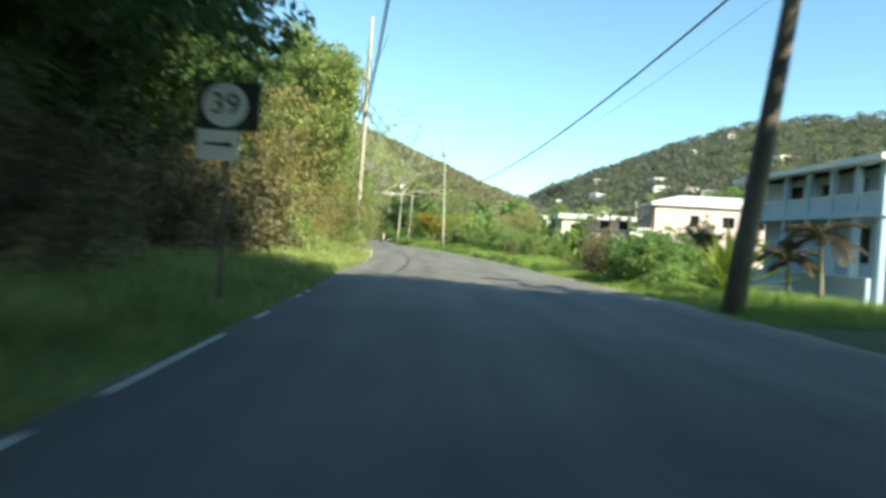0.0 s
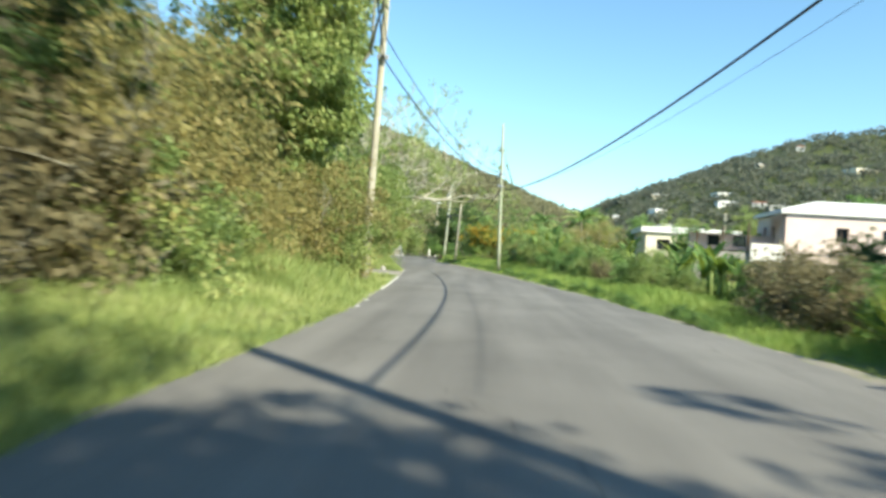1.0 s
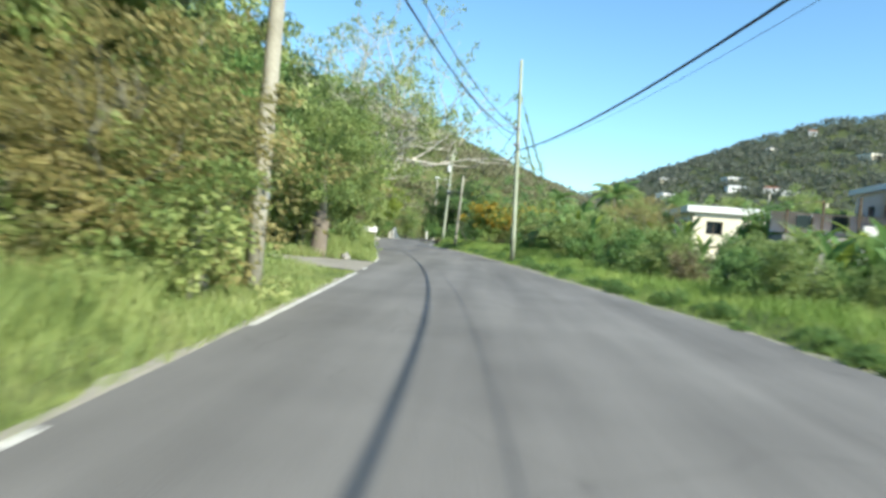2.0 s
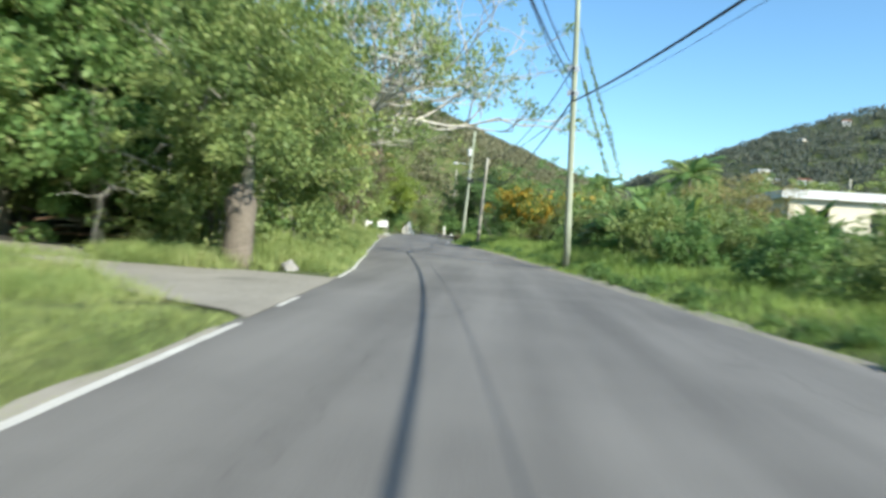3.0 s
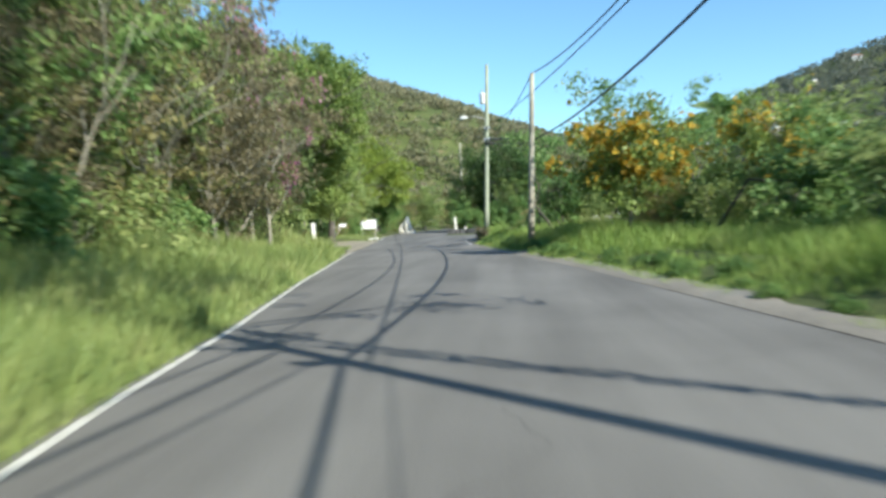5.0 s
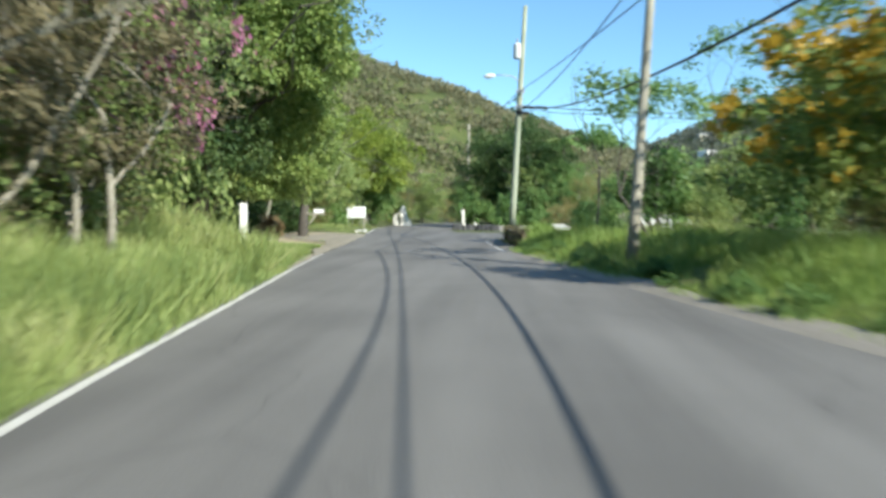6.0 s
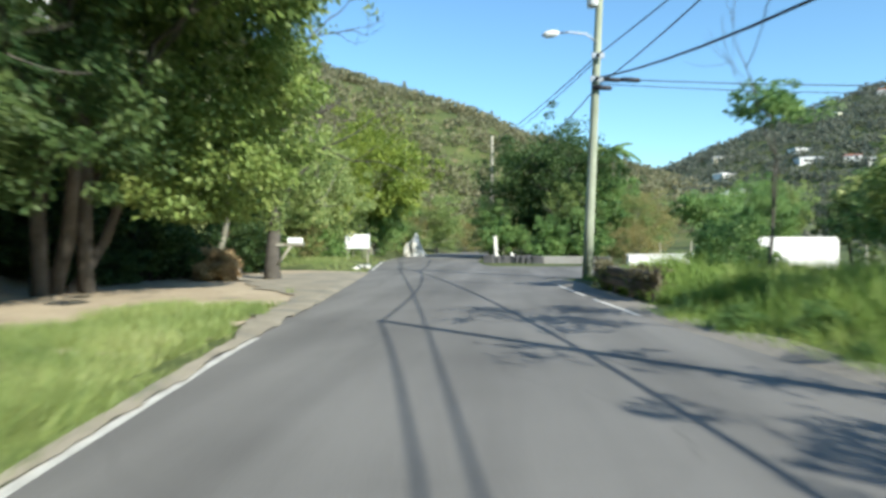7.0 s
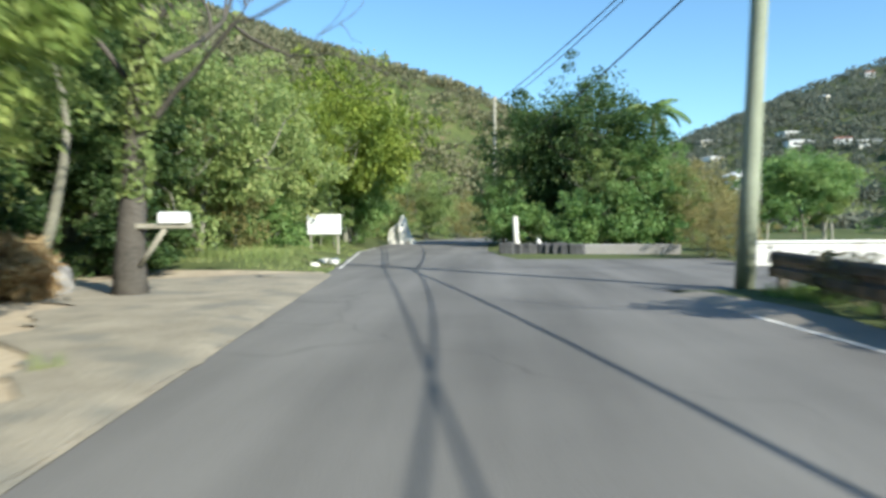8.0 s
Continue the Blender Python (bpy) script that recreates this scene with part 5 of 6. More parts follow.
def vine_guy(ax, az, bx, by, seed, label):
    """A slanting guy wire overgrown with creeper."""
    ob = thing("guy_wire", ax, 57.7, 0, label, "guy wire", "guy wires")
    bm = bmesh.new()
    bz = height(bx, by)
    tube(bm, [(0, 0, az), ((bx - ax) / 2, (by - 57.7) / 2, (az + bz) / 2), (bx - ax, by - 57.7, bz - 0.1)], [0.012] * 3, 5)
    part("wire", bm, CABLE, ob)
    rng = np.random.default_rng(seed)
    u = rng.random(520) ** 1.2 * 0.85 + 0.08
    c = np.stack([u * (bx - ax), u * (by - 57.7), az + u * (bz - az)], 1)
    thick = 0.03 + 0.08 * np.abs(np.sin(u * 21 + seed)) * (0.4 + u)
    off = unit(520, rng) * thick[:, None]
    part("creeper", leaves("creeper", c + off, off * 4, 0.11, LEAF_OLIVE, rng, 0.5, 0.5), LEAF_OLIVE, ob)


vine_guy(5.72, 8.4, 8.6, 58.1, 5, "slanting guy wire thickly overgrown with creeper")
vine_guy(5.77, 7.2, 8.2, 58.6, 6, "thin slanting guy wire with sparse creeper")


# ---------------------------------------------------------------- signs and roadside things
def text_mesh(body, size, material):
    cu = bpy.data.curves.new("digits", "FONT")
    cu.body, cu.size, cu.extrude, cu.align_x, cu.align_y = body, size, 0.002, "CENTER", "CENTER"
    tmp = bpy.data.objects.new("digits", cu)
    me = bpy.data.meshes.new_from_object(tmp)
    bpy.data.objects.remove(tmp)
    me.materials.clear()
    me.materials.append(material)
    return me


def route_sign():
    ob = thing("route_sign", 1.45, 3.6, height(1.45, 3.6) + 0.18, "black route sign numbered 39 with arrow plate on a steel post", "road sign", rz=4)
    bm = bmesh.new()
    box(bm, -0.03, 0.03, 0.03, 0.065, -0.4, 2.35, 0.004)
    part("post", bm, POLE_DARK, ob)
    bm = bmesh.new()
    box(bm, -0.385, 0.385, 0.0, 0.012, 2.2, 2.81, 0.02)
    plate = part("plate", bm, BLACK_SIGN, ob, "black square plate")
    bm = bmesh.new()
    bmesh.ops.create_cone(bm, cap_ends=True, segments=48, radius1=0.285, radius2=0.285, depth=0.004, matrix=pose(-0.05, -0.004, 2.51, 90))
    part("disc", bm, WHITE_SIGN, plate, "white disc")
    digits = part("digits", text_mesh("39", 0.38, BLACK_SIGN), BLACK_SIGN, plate, "black digits 39")
    digits.matrix_basis = pose(-0.05, -0.0105, 2.51, 90)
    bm = bmesh.new()
    box(bm, -0.385, 0.15, -0.002, 0.01, 1.8, 2.18, 0.015)
    low = part("arrow_plate", bm, WHITE_SIGN, ob, "white arrow plate")
    bm = bmesh.new()
    pts = [(-0.29, -0.018), (0.0, -0.022), (0.0, -0.055), (0.075, 0.0), (0.0, 0.055), (0.0, 0.022), (-0.29, 0.018)]
    bm.faces.new([bm.verts.new((x, -0.007, 2.0 + z)) for x, z in pts])
    arrow = bmesh.ops.extrude_face_region(bm, geom=list(bm.faces))
    for v in arrow["geom"]:
        if isinstance(v, bmesh.types.BMVert):
            v.co.y += 0.004
    bmesh.ops.recalc_face_normals(bm, faces=bm.faces)
    part("arrow", bm, BLACK_SIGN, low, "black arrow")


def white_board():
    ob = thing("notice_board", -10.7, 117.8, height(-10.7, 117.8), "blank white board on two short posts in the grass", "sign")
    z0 = -height(-10.7, 117.8)
    bm = bmesh.new()
    box(bm, -0.69, 0.69, -0.02, 0.02, z0 + 0.83, z0 + 1.63, 0.01)
    part("board", bm, WHITE_SIGN, ob)
    for x in (-0.55, 0.55):
        bm = bmesh.new()
        box(bm, x - 0.04, x + 0.04, 0.025, 0.1, -0.2, z0 + 1.5, 0.008)
        part("post", bm, POLE_WOOD, ob)


def mailbox():
    x, y = -9.3, 101.1
    h = height(x, y)
    ob = thing("mailbox", x, y, h, "white mailbox on a braced wooden arm fixed to a tree trunk", "mailbox")
    bm = bmesh.new()
    box(bm, -0.7, 0.42, -0.05, 0.05, 1.08 - h, 1.16 - h, 0.008)
    part("arm", bm, POLE_WOOD, ob)
    bm = bmesh.new()
    tube(bm, [(-0.42, 0, 0.5 - h), (0.0, 0, 1.08 - h)], [0.045, 0.045], 6)
    part("brace", bm, POLE_WOOD, ob)
    bm = bmesh.new()
    n = 10
    ring = [(0.085, 0.0), (0.085, 0.1)] + [(0.085 * math.cos(a), 0.1 + 0.075 * math.sin(a)) for a in np.linspace(0.3, math.pi - 0.3, n)] + [(-0.085, 0.1), (-0.085, 0.0)]
    lo = [bm.verts.new((-0.08, a, 1.165 - h + b)) for a, b in ring]
    hi = [bm.verts.new((0.36, a, 1.165 - h + b)) for a, b in ring]
    for k in range(len(ring)):
        bm.faces.new((lo[k], lo[(k + 1) % len(ring)], hi[(k + 1) % len(ring)], hi[k]))
    bm.faces.new(lo[::-1])
    bm.faces.new(hi)
    part("body", bm, WHITE_SIGN, ob)
    bm = bmesh.new()
    box(bm, 0.362, 0.374, -0.08, 0.08, 1.17 - h, 1.33 - h, 0.01)
    part("door", bm, WHITE_PAINT, ob)


def mailbox_tree():
    """A straight grey trunk hung with creeper; bare limbs spread from its top."""
    x, y = -9.92, 101.2
    rng = np.random.default_rng(83)
    ob = thing("tree", x, y, height(x, y), "half-bare grey tree with creeper climbing its trunk", "tree")
    bm, ends = bmesh.new(), []
    tube(bm, [(0, 0, -0.3), (-0.02, 0, 0.5), (0.06, 0, 1.6), (0.16, 0, 3.0), (0.3, 0.1, 4.6), (0.5, 0.1, 7.4)], [0.32, 0.24, 0.2, 0.17, 0.14, 0.05], 9)
    for z, ahead, length in ((2.6, (0.9, 0.1, 0.55), 2.3), (3.2, (-0.8, 0.1, 0.7), 2.2), (3.6, (0.8, 0.5, 0.6), 2.4), (4.2, (0.9, -0.2, 0.6), 2.6), (4.8, (-0.6, 0.4, 0.8), 2.0), (5.6, (0.7, 0.2, 0.7), 2.2), (6.4, (0.6, 0, 0.8), 1.8)):
        limbs(bm, rng, (0.08 * z - 0.05, 0.02 * z, z), ahead, length, 0.06, 3, 0.35, 5, ends, 0.9, 0.03)
    part("trunk", bm, BARK_DARK, ob, smooth=True)
    u = rng.random(1500)
    c = np.stack([0.05 + 0.09 * u * 3.0, np.zeros(1500), 1.5 + u * 2.8], 1) + unit(1500, rng) * (0.14 + 0.16 * np.abs(np.sin(u * 9)))[:, None]
    part("creeper", leaves("creeper", c, unit(1500, rng), 0.14, LEAF_OLIVE, rng, 0.6, 0.5), LEAF_OLIVE, ob)
    e = np.array([tuple(p) for p in ends])
    e = e[rng.random(len(e)) < 0.2]
    idx = np.repeat(np.arange(len(e)), 26)
    off = unit(len(idx), rng) * rng.uniform(0.05, 0.4, (len(idx), 1))
    part("crown", leaves("crown", e[idx] + off, off, 0.18, LEAF_OLIVE, rng, 0.5, 0.4), LEAF_OLIVE, ob)


def post(x, y, tall, w, label, material=WHITE_PAINT, name="marker_post", lean=0.0):
    ob = thing(name, x, y, height(x, y), label, "post")
    ob.matrix_basis = ob.matrix_basis @ pose(0, 0, 0, 0, lean, 12)
    bm = bmesh.new()
    box(bm, -w / 2, w / 2, -w / 2, w / 2, -0.3, tall - 0.03, 0.015)
    part("shaft", bm, material, ob)
    bm = bmesh.new()
    box(bm, -w / 2 - 0.006, w / 2 + 0.006, -w / 2 - 0.006, w / 2 + 0.006, tall - 0.03, tall, 0.012)
    part("cap", bm, material, ob)


def boulder(name, x, y, sx, sy, sz, material, label, seed, sub=2):
    bm = bmesh.new()
    bmesh.ops.create_icosphere(bm, subdivisions=sub, radius=1)
    for v in bm.verts:
        k = 1 + 0.45 * noise.noise(v.co * 1.3 + Vector((seed * 7.1, 0, 0))) + 0.15 * noise.noise(v.co * 4 + Vector((0, seed, 0)))
        v.co = Vector((v.co.x * sx * k, v.co.y * sy * k, max(v.co.z, -0.5) * sz * k))
    ob = new(name, link(bm, name, material))
    ob.matrix_basis = pose(x, y, height(x, y) + sz * 0.3, 0, 0, seed * 40)
    return tagged(ob, label, "rock")


route_sign()
white_board()
mailbox()
mailbox_tree()
post(-5.98, 82.6, 1.38 - height(-5.98, 82.6), 0.14, "short white painted marker post in long grass")
post(0.05, 31.3, 1.35, 0.24, "short pale concrete post beside a utility pole", CONCRETE)
post(-3.0, 118.6, 1.5, 0.2, "short pale concrete post at the end of a low wall", PALE_STONE, lean=-3)
boulder("boulder", -9.85, 136.6, 0.75, 0.6, 1.35, PALE_STONE, "whitewashed upright boulder at the road edge", 1, 3)
boulder("boulder", -9.1, 136.2, 0.35, 0.3, 0.4, PALE_STONE, "small whitewashed boulder beside a larger one", 2)
for k, (x, y, s) in enumerate(((-8.75, 110.6, 0.2), (-9.2, 111.4, 0.15), (-9.0, 109.3, 0.12), (-2.9, 48.1, 0.28), (-1.0, 47.9, 0.2), (-3.9, 48.5, 0.22), (-11.75, 101.3, 0.62))):
    boulder("stone", x, y, s * 1.3, s, s * 0.8, PALE_STONE if k < 3 else CONCRETE, "pale rough stone lying in the grass", 3 + k)


def scrap_heap():
    """Broken boards and branches dumped behind the drive."""
    ob = thing("scrap_heap", -7.0, 51.6, height(-7.0, 51.6), "heap of brown boards and cut branches beside the drive", "heap")
    rng = np.random.default_rng(97)
    for k in range(22):
        bm = bmesh.new()
        m = pose(rng.uniform(-2.4, 2.4), rng.uniform(-0.7, 0.7), 0.08 + 0.5 * rng.random() ** 2, rng.uniform(-12, 12), rng.uniform(-14, 14), rng.uniform(-40, 40))
        if k % 2:
            box(bm, -rng.uniform(0.4, 1.0), rng.uniform(0.4, 1.0), -0.08, 0.08, -0.02, 0.02, 0.004, m)
            part("board", bm, RUBBISH, ob)
        else:
            tube(bm, [m @ Vector((-0.9, 0, 0)), m @ Vector((0, 0.1, 0.05)), m @ Vector((0.9, 0, 0.02))], [0.05, 0.04, 0.02], 6)
            part("branch", bm, BARK, ob)


scrap_heap()


def guardrail():
    """Rusty W-beam on posts along the bank up to the junction pole."""
    ob = thing("guardrail", 0, 0, 0, "rusty steel guardrail on posts at the junction", "guardrail", kind="")
    line = [(-0.05, 102.0), (-0.35, 99.5), (-0.62, 97.4), (-0.66, 96.0), (-0.5, 94.4), (-0.2, 93.0)]
    line = [(x + 0.35, y) for x, y in line]
    bm = bmesh.new()
    prof = [(0, 0.24), (0.05, 0.29), (0.05, 0.39), (0, 0.43), (0.0, 0.47), (0.05, 0.51), (0.05, 0.6), (0, 0.64), (-0.08, 0.645)]
    rows = []
    for k in range(17):
        u = k / 16 * (len(line) - 1)
        j = min(int(u), len(line) - 2)
        x, y = (line[j][c] + (u - j) * (line[j + 1][c] - line[j][c]) for c in (0, 1))
        dent = 0.03 * noise.noise((0, y * 0.8, 1))
        rows.append([bm.verts.new((x - d + dent, y, z + 0.03 * noise.noise((3, y * 0.3, 1)))) for d, z in prof])
    for a, b in zip(rows, rows[1:]):
        for s in range(len(prof) - 1):
            bm.faces.new((a[s], a[s + 1], b[s + 1], b[s]))
    bmesh.ops.solidify(bm, geom=list(bm.faces), thickness=0.008)
    part("beam", bm, RUST, ob)
    for k in range(7):
        u = (0.1 + k * 0.78)
        j = min(int(u), len(line) - 2)
        x, y = (line[j][c] + (u - j) * (line[j + 1][c] - line[j][c]) for c in (0, 1))
        bm = bmesh.new()
        box(bm, x + 0.02, x + 0.16, y - 0.06, y + 0.06, -0.3, 0.64, 0.008)
        part("post", bm, POLE_DARK, ob)
    rng = np.random.default_rng(88)
    n = 2600
    u = rng.random(n) * (len(line) - 1.001)
    k = u.astype(int)
    pts = np.array(line)
    xy = pts[k] + (u - k)[:, None] * (pts[k + 1] - pts[k])
    keep = np.sin(xy[:, 1] * 2.1) + 0.6 * np.sin(xy[:, 1] * 5.3 + 1) > 0.1
    c = np.column_stack([xy[:, 0] + rng.normal(0.0, 0.09, n), xy[:, 1], 0.12 + 0.62 * rng.random(n) ** 0.7])[keep]
    part("creeper", leaves("creeper", c, unit(len(c), rng), 0.1, LEAF_RUSSET, rng, 0.5, 0.5), LEAF_RUSSET, ob, "dry brown creeper hanging over the beam")


guardrail()


def parapet():
    """White wall on the far side of the side road, with a higher gate pier."""
    ob = thing("parapet_wall", 2.2, 109.7, -0.1, "low white painted masonry wall beside the side road", "wall", rz=4)
    bm = bmesh.new()
    box(bm, 0.4, 5.6, -0.15, 0.15, -0.2, 0.68, 0.015)
    part("wall", bm, WHITE_PAINT, ob)
    bm = bmesh.new()
    box(bm, 0.35, 5.6, -0.19, 0.19, 0.682, 0.75, 0.012)
    part("coping", bm, WHITE_PAINT, ob)
    for x0, x1 in ((5.61, 9.2),):
        bm = bmesh.new()
        box(bm, x0, x1, -0.17, 0.17, -0.2, 1.45, 0.015)
        part("pier", bm, WHITE_PAINT, ob)


parapet()


def rubble_wall():
    """A low curb of dark stones in front of the junction tree."""
    ob = thing("stone_wall", -3.7, 118.4, 0.0, "low dark stone wall curving along the junction", "wall", rz=-10)
    rng = np.random.default_rng(98)
    me = []
    for s in range(5):
        bm = bmesh.new()
        box(bm, -0.3, 0.3, -0.22, 0.22, -0.2, 0.42, 0.05)
        bmesh.ops.subdivide_edges(bm, edges=bm.edges[:], cuts=1)
        for v in bm.verts:
            v.co += Vector((noise.noise(v.co * 3 + Vector((s, 0, 0))), noise.noise(v.co * 3 + Vector((0, s, 4))), noise.noise(v.co * 3 + Vector((0, 7, s))))) * 0.06
        me.append(link(bm, "stone", DARK_STONE))
    for k in range(9):
        st = part("stone", me[k % 5], DARK_STONE, ob)
        st.matrix_basis = pose(0.3 + 0.56 * k * 0.62, 0.25 * math.sin(k * 0.5), rng.uniform(-0.05, 0.024), rng.uniform(-4, 4), rng.uniform(-4, 4), rng.uniform(-12, 12))
    bm = bmesh.new()
    box(bm, 3.3, 6.9, -0.2, 0.2, -0.2, 0.38, 0.024)
    part("curb", bm, CONCRETE, ob)
    for k, (x, h) in enumerate(((0.6, 0.75), (1.5, 0.6))):
        bm = bmesh.new()
        tube(bm, [(x, 0.3, 0), (x + 0.05, 0.3, h * 0.6), (x, 0.3, h)], [0.16, 0.13, 0.05], 8)
        part("white_stone", bm, PALE_STONE, ob, "whitewashed upright stone")


rubble_wall()
for k, (x, y) in enumerate(((5.2, 115.2), (7.6, 115.6), (10.2, 116.2), (13.0, 116.6), (16.0, 117.2), (9.0, 124.0), (12.5, 125.0))):
    post(x, y, 1.15, 0.09, "thin weathered wooden fence post in the field", POLE_WOOD, "fence_post", lean=(k % 3 - 1) * 3)


# ---------------------------------------------------------------- houses
def wall_mesh(w, h, holes, material, thick=0.2):
    """An upright wall along x with real openings (x0, x1, z0, z1)."""
    xs = sorted({0.0, w, *(v for a in holes for v in a[:2])})
    zs = sorted({0.0, h, *(v for a in holes for v in a[2:])})
    bm = bmesh.new()
    grid = {(i, j): bm.verts.new((x, 0, z)) for i, x in enumerate(xs) for j, z in enumerate(zs)}
    for i in range(len(xs) - 1):
        for j in range(len(zs) - 1):
            cx, cz = (xs[i] + xs[i + 1]) / 2, (zs[j] + zs[j + 1]) / 2
            if not any(a[0] < cx < a[1] and a[2] < cz < a[3] for a in holes):
                bm.faces.new((grid[i, j], grid[i + 1, j], grid[i + 1, j + 1], grid[i, j + 1]))
    bmesh.ops.delete(bm, geom=[v for v in bm.verts if not v.link_faces], context="VERTS")
    bmesh.ops.solidify(bm, geom=list(bm.faces), thickness=-thick)
    return bm


def window(parent, m, x0, x1, z0, z1, bars=1):
    """A recessed window: dark pane, frame and sill, on the wall placed by m."""
    bm = bmesh.new()
    box(bm, x0, x1, 0.1, 0.12, z0, z1, m=m)
    win = part("window", bm, GLASS, parent)
    bm = bmesh.new()
    for a in np.linspace(x0, x1, bars + 2):
        box(bm, a - 0.03, a + 0.03, 0.05, 0.095, z0, z1, m=m)
    for b in (z0, z1):
        box(bm, x0, x1, 0.055, 0.097, b - 0.03, b + 0.03, m=m)
    part("frame_bars", bm, FRAME_DARK, win)
    bm = bmesh.new()
    box(bm, x0 - 0.08, x1 + 0.08, -0.1, 0.08, z0 - 0.1, z0 - 0.031, m=m)
    part("sill", bm, WHITE_PAINT, win)


def hip_roof(w, d, over, rise, t=0.18):
    bm = bmesh.new()
    x0, x1, y0, y1 = -over, w + over, -over, d + over
    run = min(x1 - x0, y1 - y0) / 2 * 0.9
    low = [bm.verts.new(p) for p in ((x0, y0, 0), (x1, y0, 0), (x1, y1, 0), (x0, y1, 0))]
    eave = [bm.verts.new((v.co.x, v.co.y, t)) for v in low]
    mid = (y0 + y1) / 2
    r0, r1 = bm.verts.new((x0 + run, mid, t + rise)), bm.verts.new((x1 - run, mid, t + rise))
    bm.faces.new(low[::-1])
    for k in range(4):
        bm.faces.new((low[k], low[(k + 1) % 4], eave[(k + 1) % 4], eave[k]))
    bm.faces.new((eave[0], eave[1], r1, r0))
    bm.faces.new((eave[2], eave[3], r0, r1))
    bm.faces.new((eave[1], eave[2], r1))
    bm.faces.new((eave[3], eave[0], r0))
    return bm


def house(name, x, y, z, rz, w, d, h, wall_mat, roof_mat, label, windows, side_windows=(), rise=0.9, over=0.5, base=3.0, eave=0.34):
    """A house with its front along local x, four walls with openings, windows and a hipped roof."""
    ob = thing(name, x, y, z, label, "house", rz=rz)
    sides = ((Matrix.Identity(4), w, windows), (pose(w, 0.201, 0, 0, 0, 90), d - 0.402, side_windows), (pose(w, d, 0, 0, 0, 180), w, ()), (pose(0, d - 0.201, 0, 0, 0, 270), d - 0.402, side_windows))
    for m, length, holes in sides:
        bm = wall_mesh(length, h, list(holes), wall_mat)
        bmesh.ops.transform(bm, matrix=m, verts=bm.verts)
        part("wall", bm, wall_mat, ob)
        for a in holes:
            window(ob, m, *a)
    bm = bmesh.new()
    box(bm, -0.05, w + 0.05, -0.05, d + 0.05, -base, -0.004)
    part("basement", bm, wall_mat, ob)
    bm = hip_roof(w, d, over, rise, eave)
    bmesh.ops.transform(bm, matrix=Matrix.Translation((0, 0, h + 0.003)), verts=bm.verts)
    part("roof", bm, roof_mat, ob)
    return ob


pink = house("house", 27.2, 65.2, 3.5, -8, 13, 7.5, 3.0, PINK_WALL, ROOF_WHITE, "single-storey pale pink house with a white hipped roof", [(3.6, 4.5, 1.0, 2.1), (6.8, 8.0, 1.0, 2.1), (9.8, 11.0, 1.0, 2.1)], [(2, 3, 1, 2.1), (4.4, 5.4, 1, 2.1)], 1.1, 0.45)

pink.matrix_basis = Matrix.LocRotScale((24.71, 56.16, 2.76), Euler((0, 0, radians(-8))), (0.866, 0.866, 0.866))


def porch(parent):
    """A deep lean-to porch at the side of the pink house, its back wall in shade, with a white terrace wall."""
    bm = bmesh.new()
    v = [bm.verts.new(p) for p in ((-6.9, -0.5, 1.35), (-0.47, -0.5, 2.9), (-0.47, 3.2, 2.9), (-6.9, 3.2, 1.35))]
    bm.faces.new(v)
    bmesh.ops.solidify(bm, geom=list(bm.faces), thickness=0.26)
    part("porch_roof", bm, CONCRETE, parent)
    holes = [(1.4, 2.4, 0.3, 1.15), (3.4, 4.4, 0.3, 1.2)]
    back = pose(-6.6, 2.6, 0)
    bm = wall_mesh(6.55, 1.28, holes, PINK_WALL)
    bmesh.ops.transform(bm, matrix=back, verts=bm.verts)
    wall = part("porch_wall", bm, PINK_WALL, parent)
    for x0, x1, z0, z1 in holes:
        bm = bmesh.new()
        box(bm, x0, x1, 0.1, 0.12, z0, z1, m=back)
        part("window_pane", bm, GLASS, wall)
    for x in (-6.5, -4.6, -2.7):
        bm = bmesh.new()
        box(bm, x, x + 0.14, -0.2, -0.06, -1.5, 1.18 + 0.24 * (x + 6.9), 0.01)
        part("porch_post", bm, FRAME_DARK, parent)
    bm = bmesh.new()
    box(bm, -6.6, -0.06, -0.3, 2.59, -3, -0.2)
    part("porch_floor", bm, CONCRETE, parent)
    bm = bmesh.new()
    box(bm, -2.5, -0.06, -0.55, -0.35, -0.9, 0.55, 0.01)
    part("terrace_wall", bm, WHITE_PAINT, parent)


porch(pink)
house("house", 20.2, 75.2, 2.0, -6, 8.0, 7, 2.45, CREAM_WALL, ROOF_WHITE, "small cream house with dark windows and a flat white roof", [(1.0, 2.2, 0.85, 1.85), (4.4, 5.8, 0.85, 1.85)], [(1.5, 2.6, 0.9, 1.9), (4.6, 5.8, 0.9, 1.9)], 0.3, 0.5, eave=0.5)


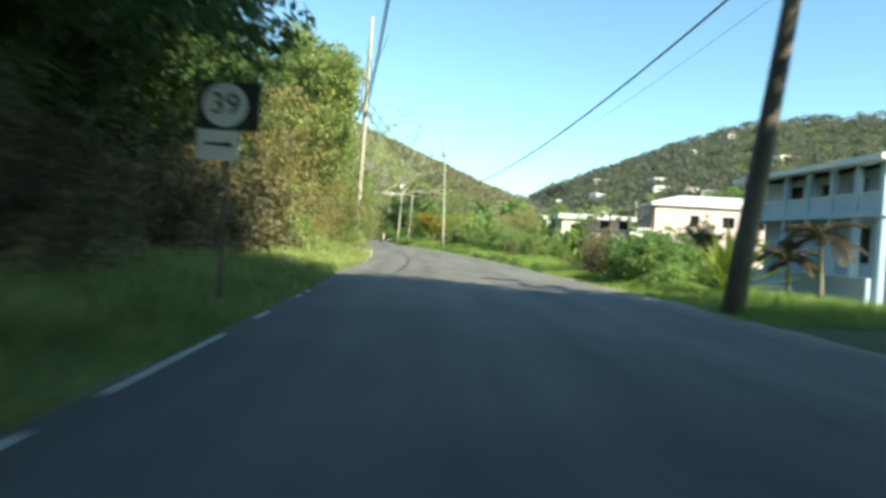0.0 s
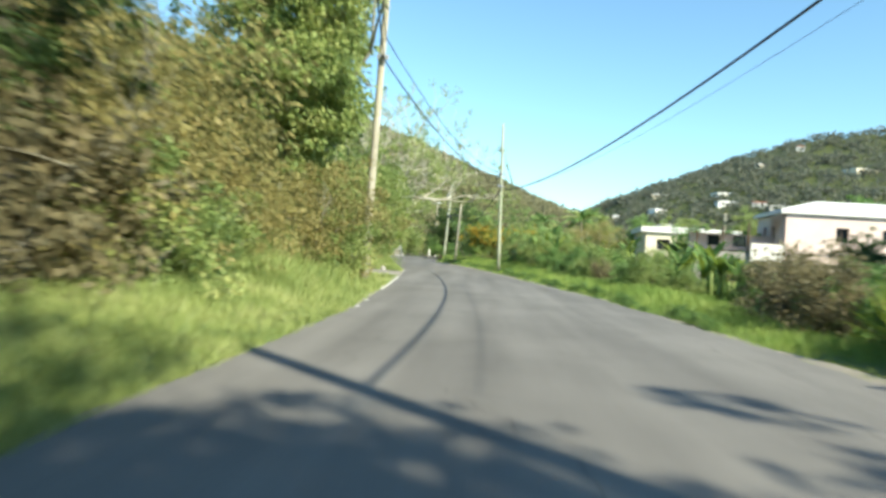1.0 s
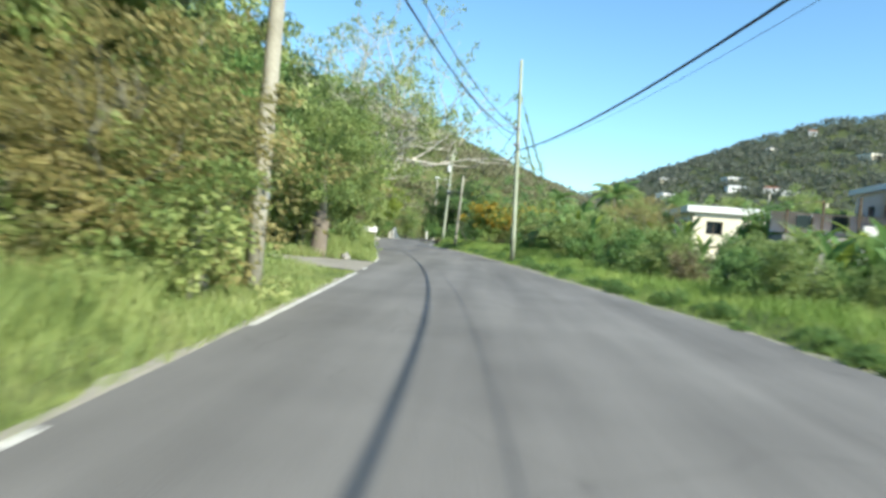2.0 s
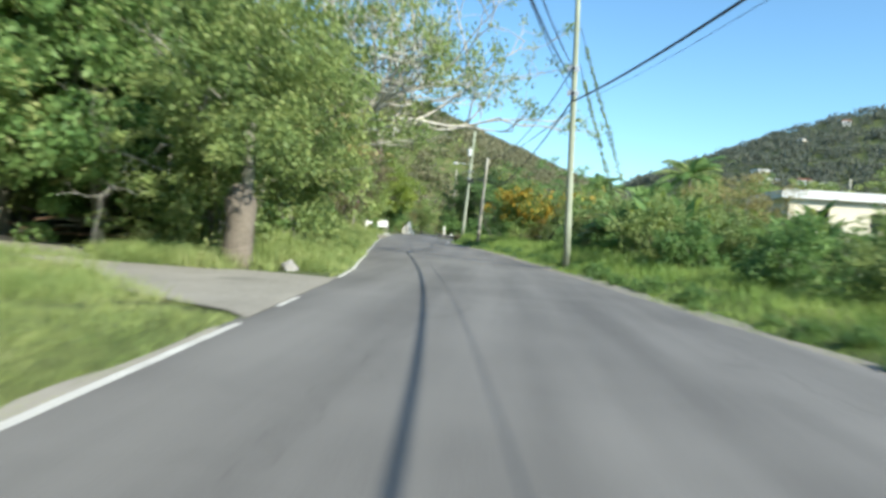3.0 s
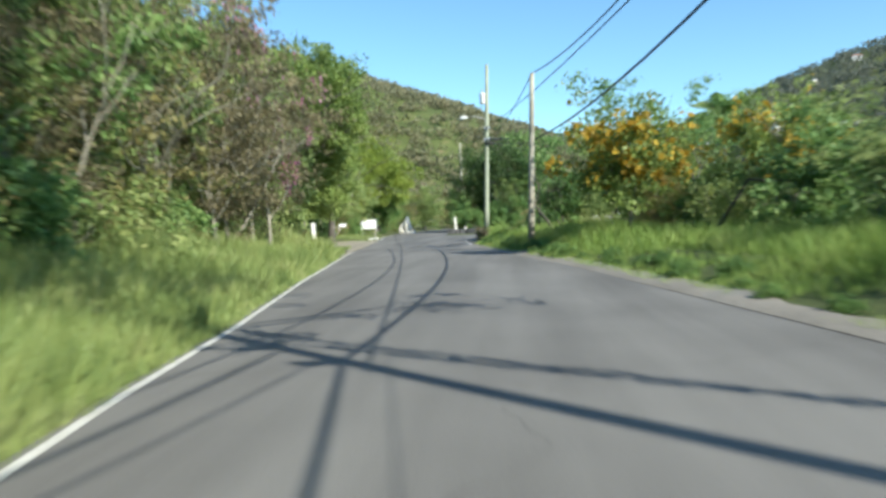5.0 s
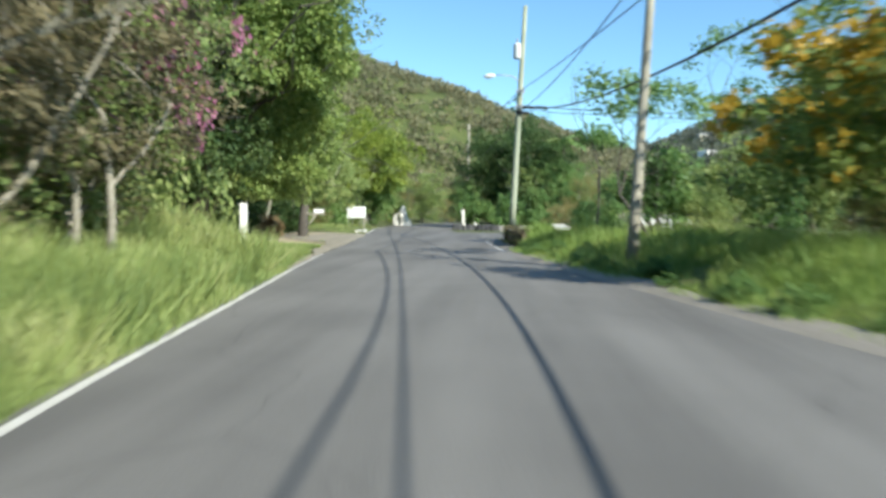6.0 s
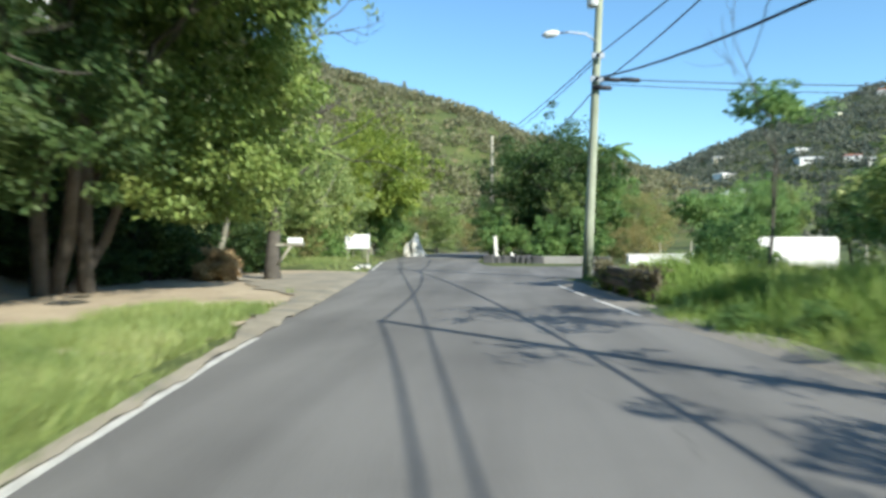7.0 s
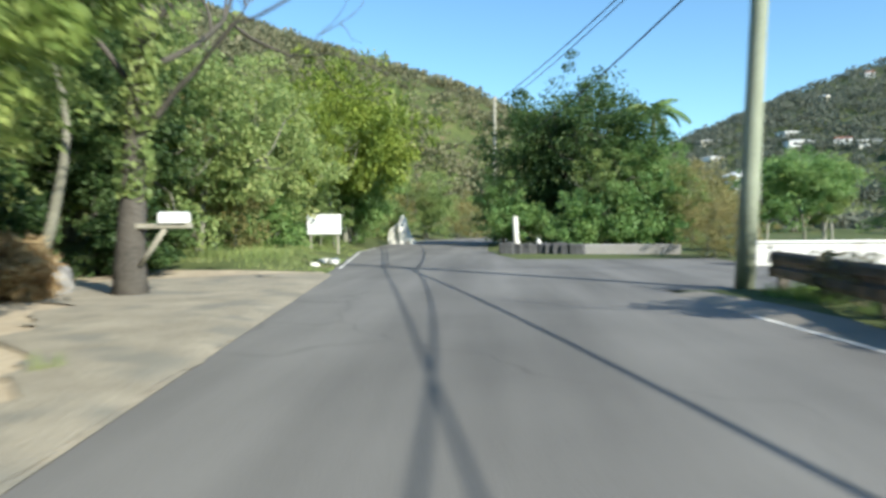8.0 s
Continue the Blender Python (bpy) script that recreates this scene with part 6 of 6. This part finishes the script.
def blue_house():
    """Two storeys whose long side, with piers, arches and a gallery, faces the road."""
    w, d, top = 15.6, 8.0, 7.6
    ob = thing("house", 27.8, 45.4, -1.0, "two-storey pale blue house with a pillared gallery", "house", rz=-90)
    holes = [(2.2, 4.0, 2.3, 3.75), (6.8, 9.0, 3.2, 4.35), (10.2, 12.2, 2.2, 4.3), (3.0, 4.8, 6.0, 7.2), (7.0, 8.2, 5.1, 7.1), (10.0, 11.6, 6.0, 7.2), (13.0, 14.4, 6.0, 7.2)]
    ends = [(2.0, 3.4, 6.0, 7.1)]
    for m, length, hs in ((pose(0, 1.9, 0), w, holes), (pose(w, 2.101, 0, 0, 0, 90), d - 2.302, ends), (pose(w, d, 0, 0, 0, 180), w, ()), (pose(0, d - 0.201, 0, 0, 0, 270), d - 2.302, ends)):
        bm = wall_mesh(length, top, list(hs), BLUE_WALL)
        bmesh.ops.transform(bm, matrix=m, verts=bm.verts)
        part("wall", bm, BLUE_WALL, ob)
        for a in hs:
            window(ob, m, *a)
    bm = bmesh.new()
    box(bm, -0.15, w + 0.15, -0.12, 1.89, 4.72, 5.02, 0.02)
    part("balcony_floor", bm, BLUE_WALL, ob)
    piers = (0.2, 5.7, 8.4, 10.9, 13.2, 15.4)
    for px in piers:
        for z0, z1 in ((-2.4, 4.72), (5.02, top)):
            bm = bmesh.new()
            box(bm, px - 0.19, px + 0.19, 0.0, 0.36, z0, z1, 0.02)
            part("pier", bm, BLUE_WALL, ob)
    for p, q in zip(piers, piers[1:]):
        a, b = p + 0.192, q - 0.192
        bm = bmesh.new()
        n, r = 12, (b - a) / 2
        crown = [bm.verts.new((a + (b - a) * j / n, 0.3, top - 0.01)) for j in range(n + 1)]
        low = [bm.verts.new((a + r - r * math.cos(math.pi * j / n), 0.3, top - 0.72 + 0.46 * math.sin(math.pi * j / n) ** 0.6)) for j in range(n + 1)]
        for j in range(n):
            bm.faces.new((crown[j], crown[j + 1], low[j + 1], low[j]))
        bmesh.ops.solidify(bm, geom=list(bm.faces), thickness=0.2)
        part("arch", bm, BLUE_WALL, ob)
        bm = bmesh.new()
        box(bm, a, b, 0.1, 0.26, 5.03, 6.0, 0.01)
        part("balustrade", bm, BLUE_WALL, ob)
        bm = bmesh.new()
        box(bm, a, b, 0.06, 0.3, 6.001, 6.08, 0.01)
        part("handrail", bm, WHITE_PAINT, ob)
    bm = hip_roof(w, d, 0.7, 0.35, 0.32)
    bmesh.ops.transform(bm, matrix=Matrix.Translation((0, 0, top + 0.003)), verts=bm.verts)
    part("roof", bm, ROOF_WHITE, ob)
    bm = bmesh.new()
    box(bm, 1.2, w + 3.0, -2.6, -2.35, -2.6, 1.5, 0.02)
    part("garden_wall", bm, BLUE_WALL, ob)
    bm = bmesh.new()
    box(bm, 0.02, w - 0.02, 1.95, d - 0.05, -2.6, -0.003)
    part("plinth", bm, CONCRETE, ob)


blue_house()


def hill_house(x, y, w, d, h, rz, wall_mat, roof_mat):
    """A far house on a slope."""
    z = height(x, y) + 1.5
    return house("house", x, y, z, rz, w, d, h, wall_mat, roof_mat, "distant pale house among trees on a hillside", [(w * 0.15, w * 0.32, h * 0.35, h * 0.75), (w * 0.6, w * 0.8, h * 0.35, h * 0.75)], (), 1.0, 0.5, 6.0)


HILL_HOUSES = ((276, 617, 6, 4), (273, 515, 20, 4.5), (175, 508, 15, 3.5), (136, 526, 12, 3), (110, 551, 5, 3), (192, 491, 9, 3), (182, 530, 14, 3), (146, 578, 13, 3), (130, 483, 12, 3), (198, 477, 12, 3), (198, 447, 14, 4), (39, 212, 5, 2.2), (-82, 176, 9, 5), (235, 590, 8, 3))
for k, (x, y, w, h) in enumerate(HILL_HOUSES):
    hill_house(x, y, w, w * 0.7, h, (-20, 10, -5, 25, -12)[k % 5], (WHITE_PAINT, CREAM_WALL, WHITE_PAINT)[k % 3], ROOF_WHITE if k % 5 else ROOF_RED)
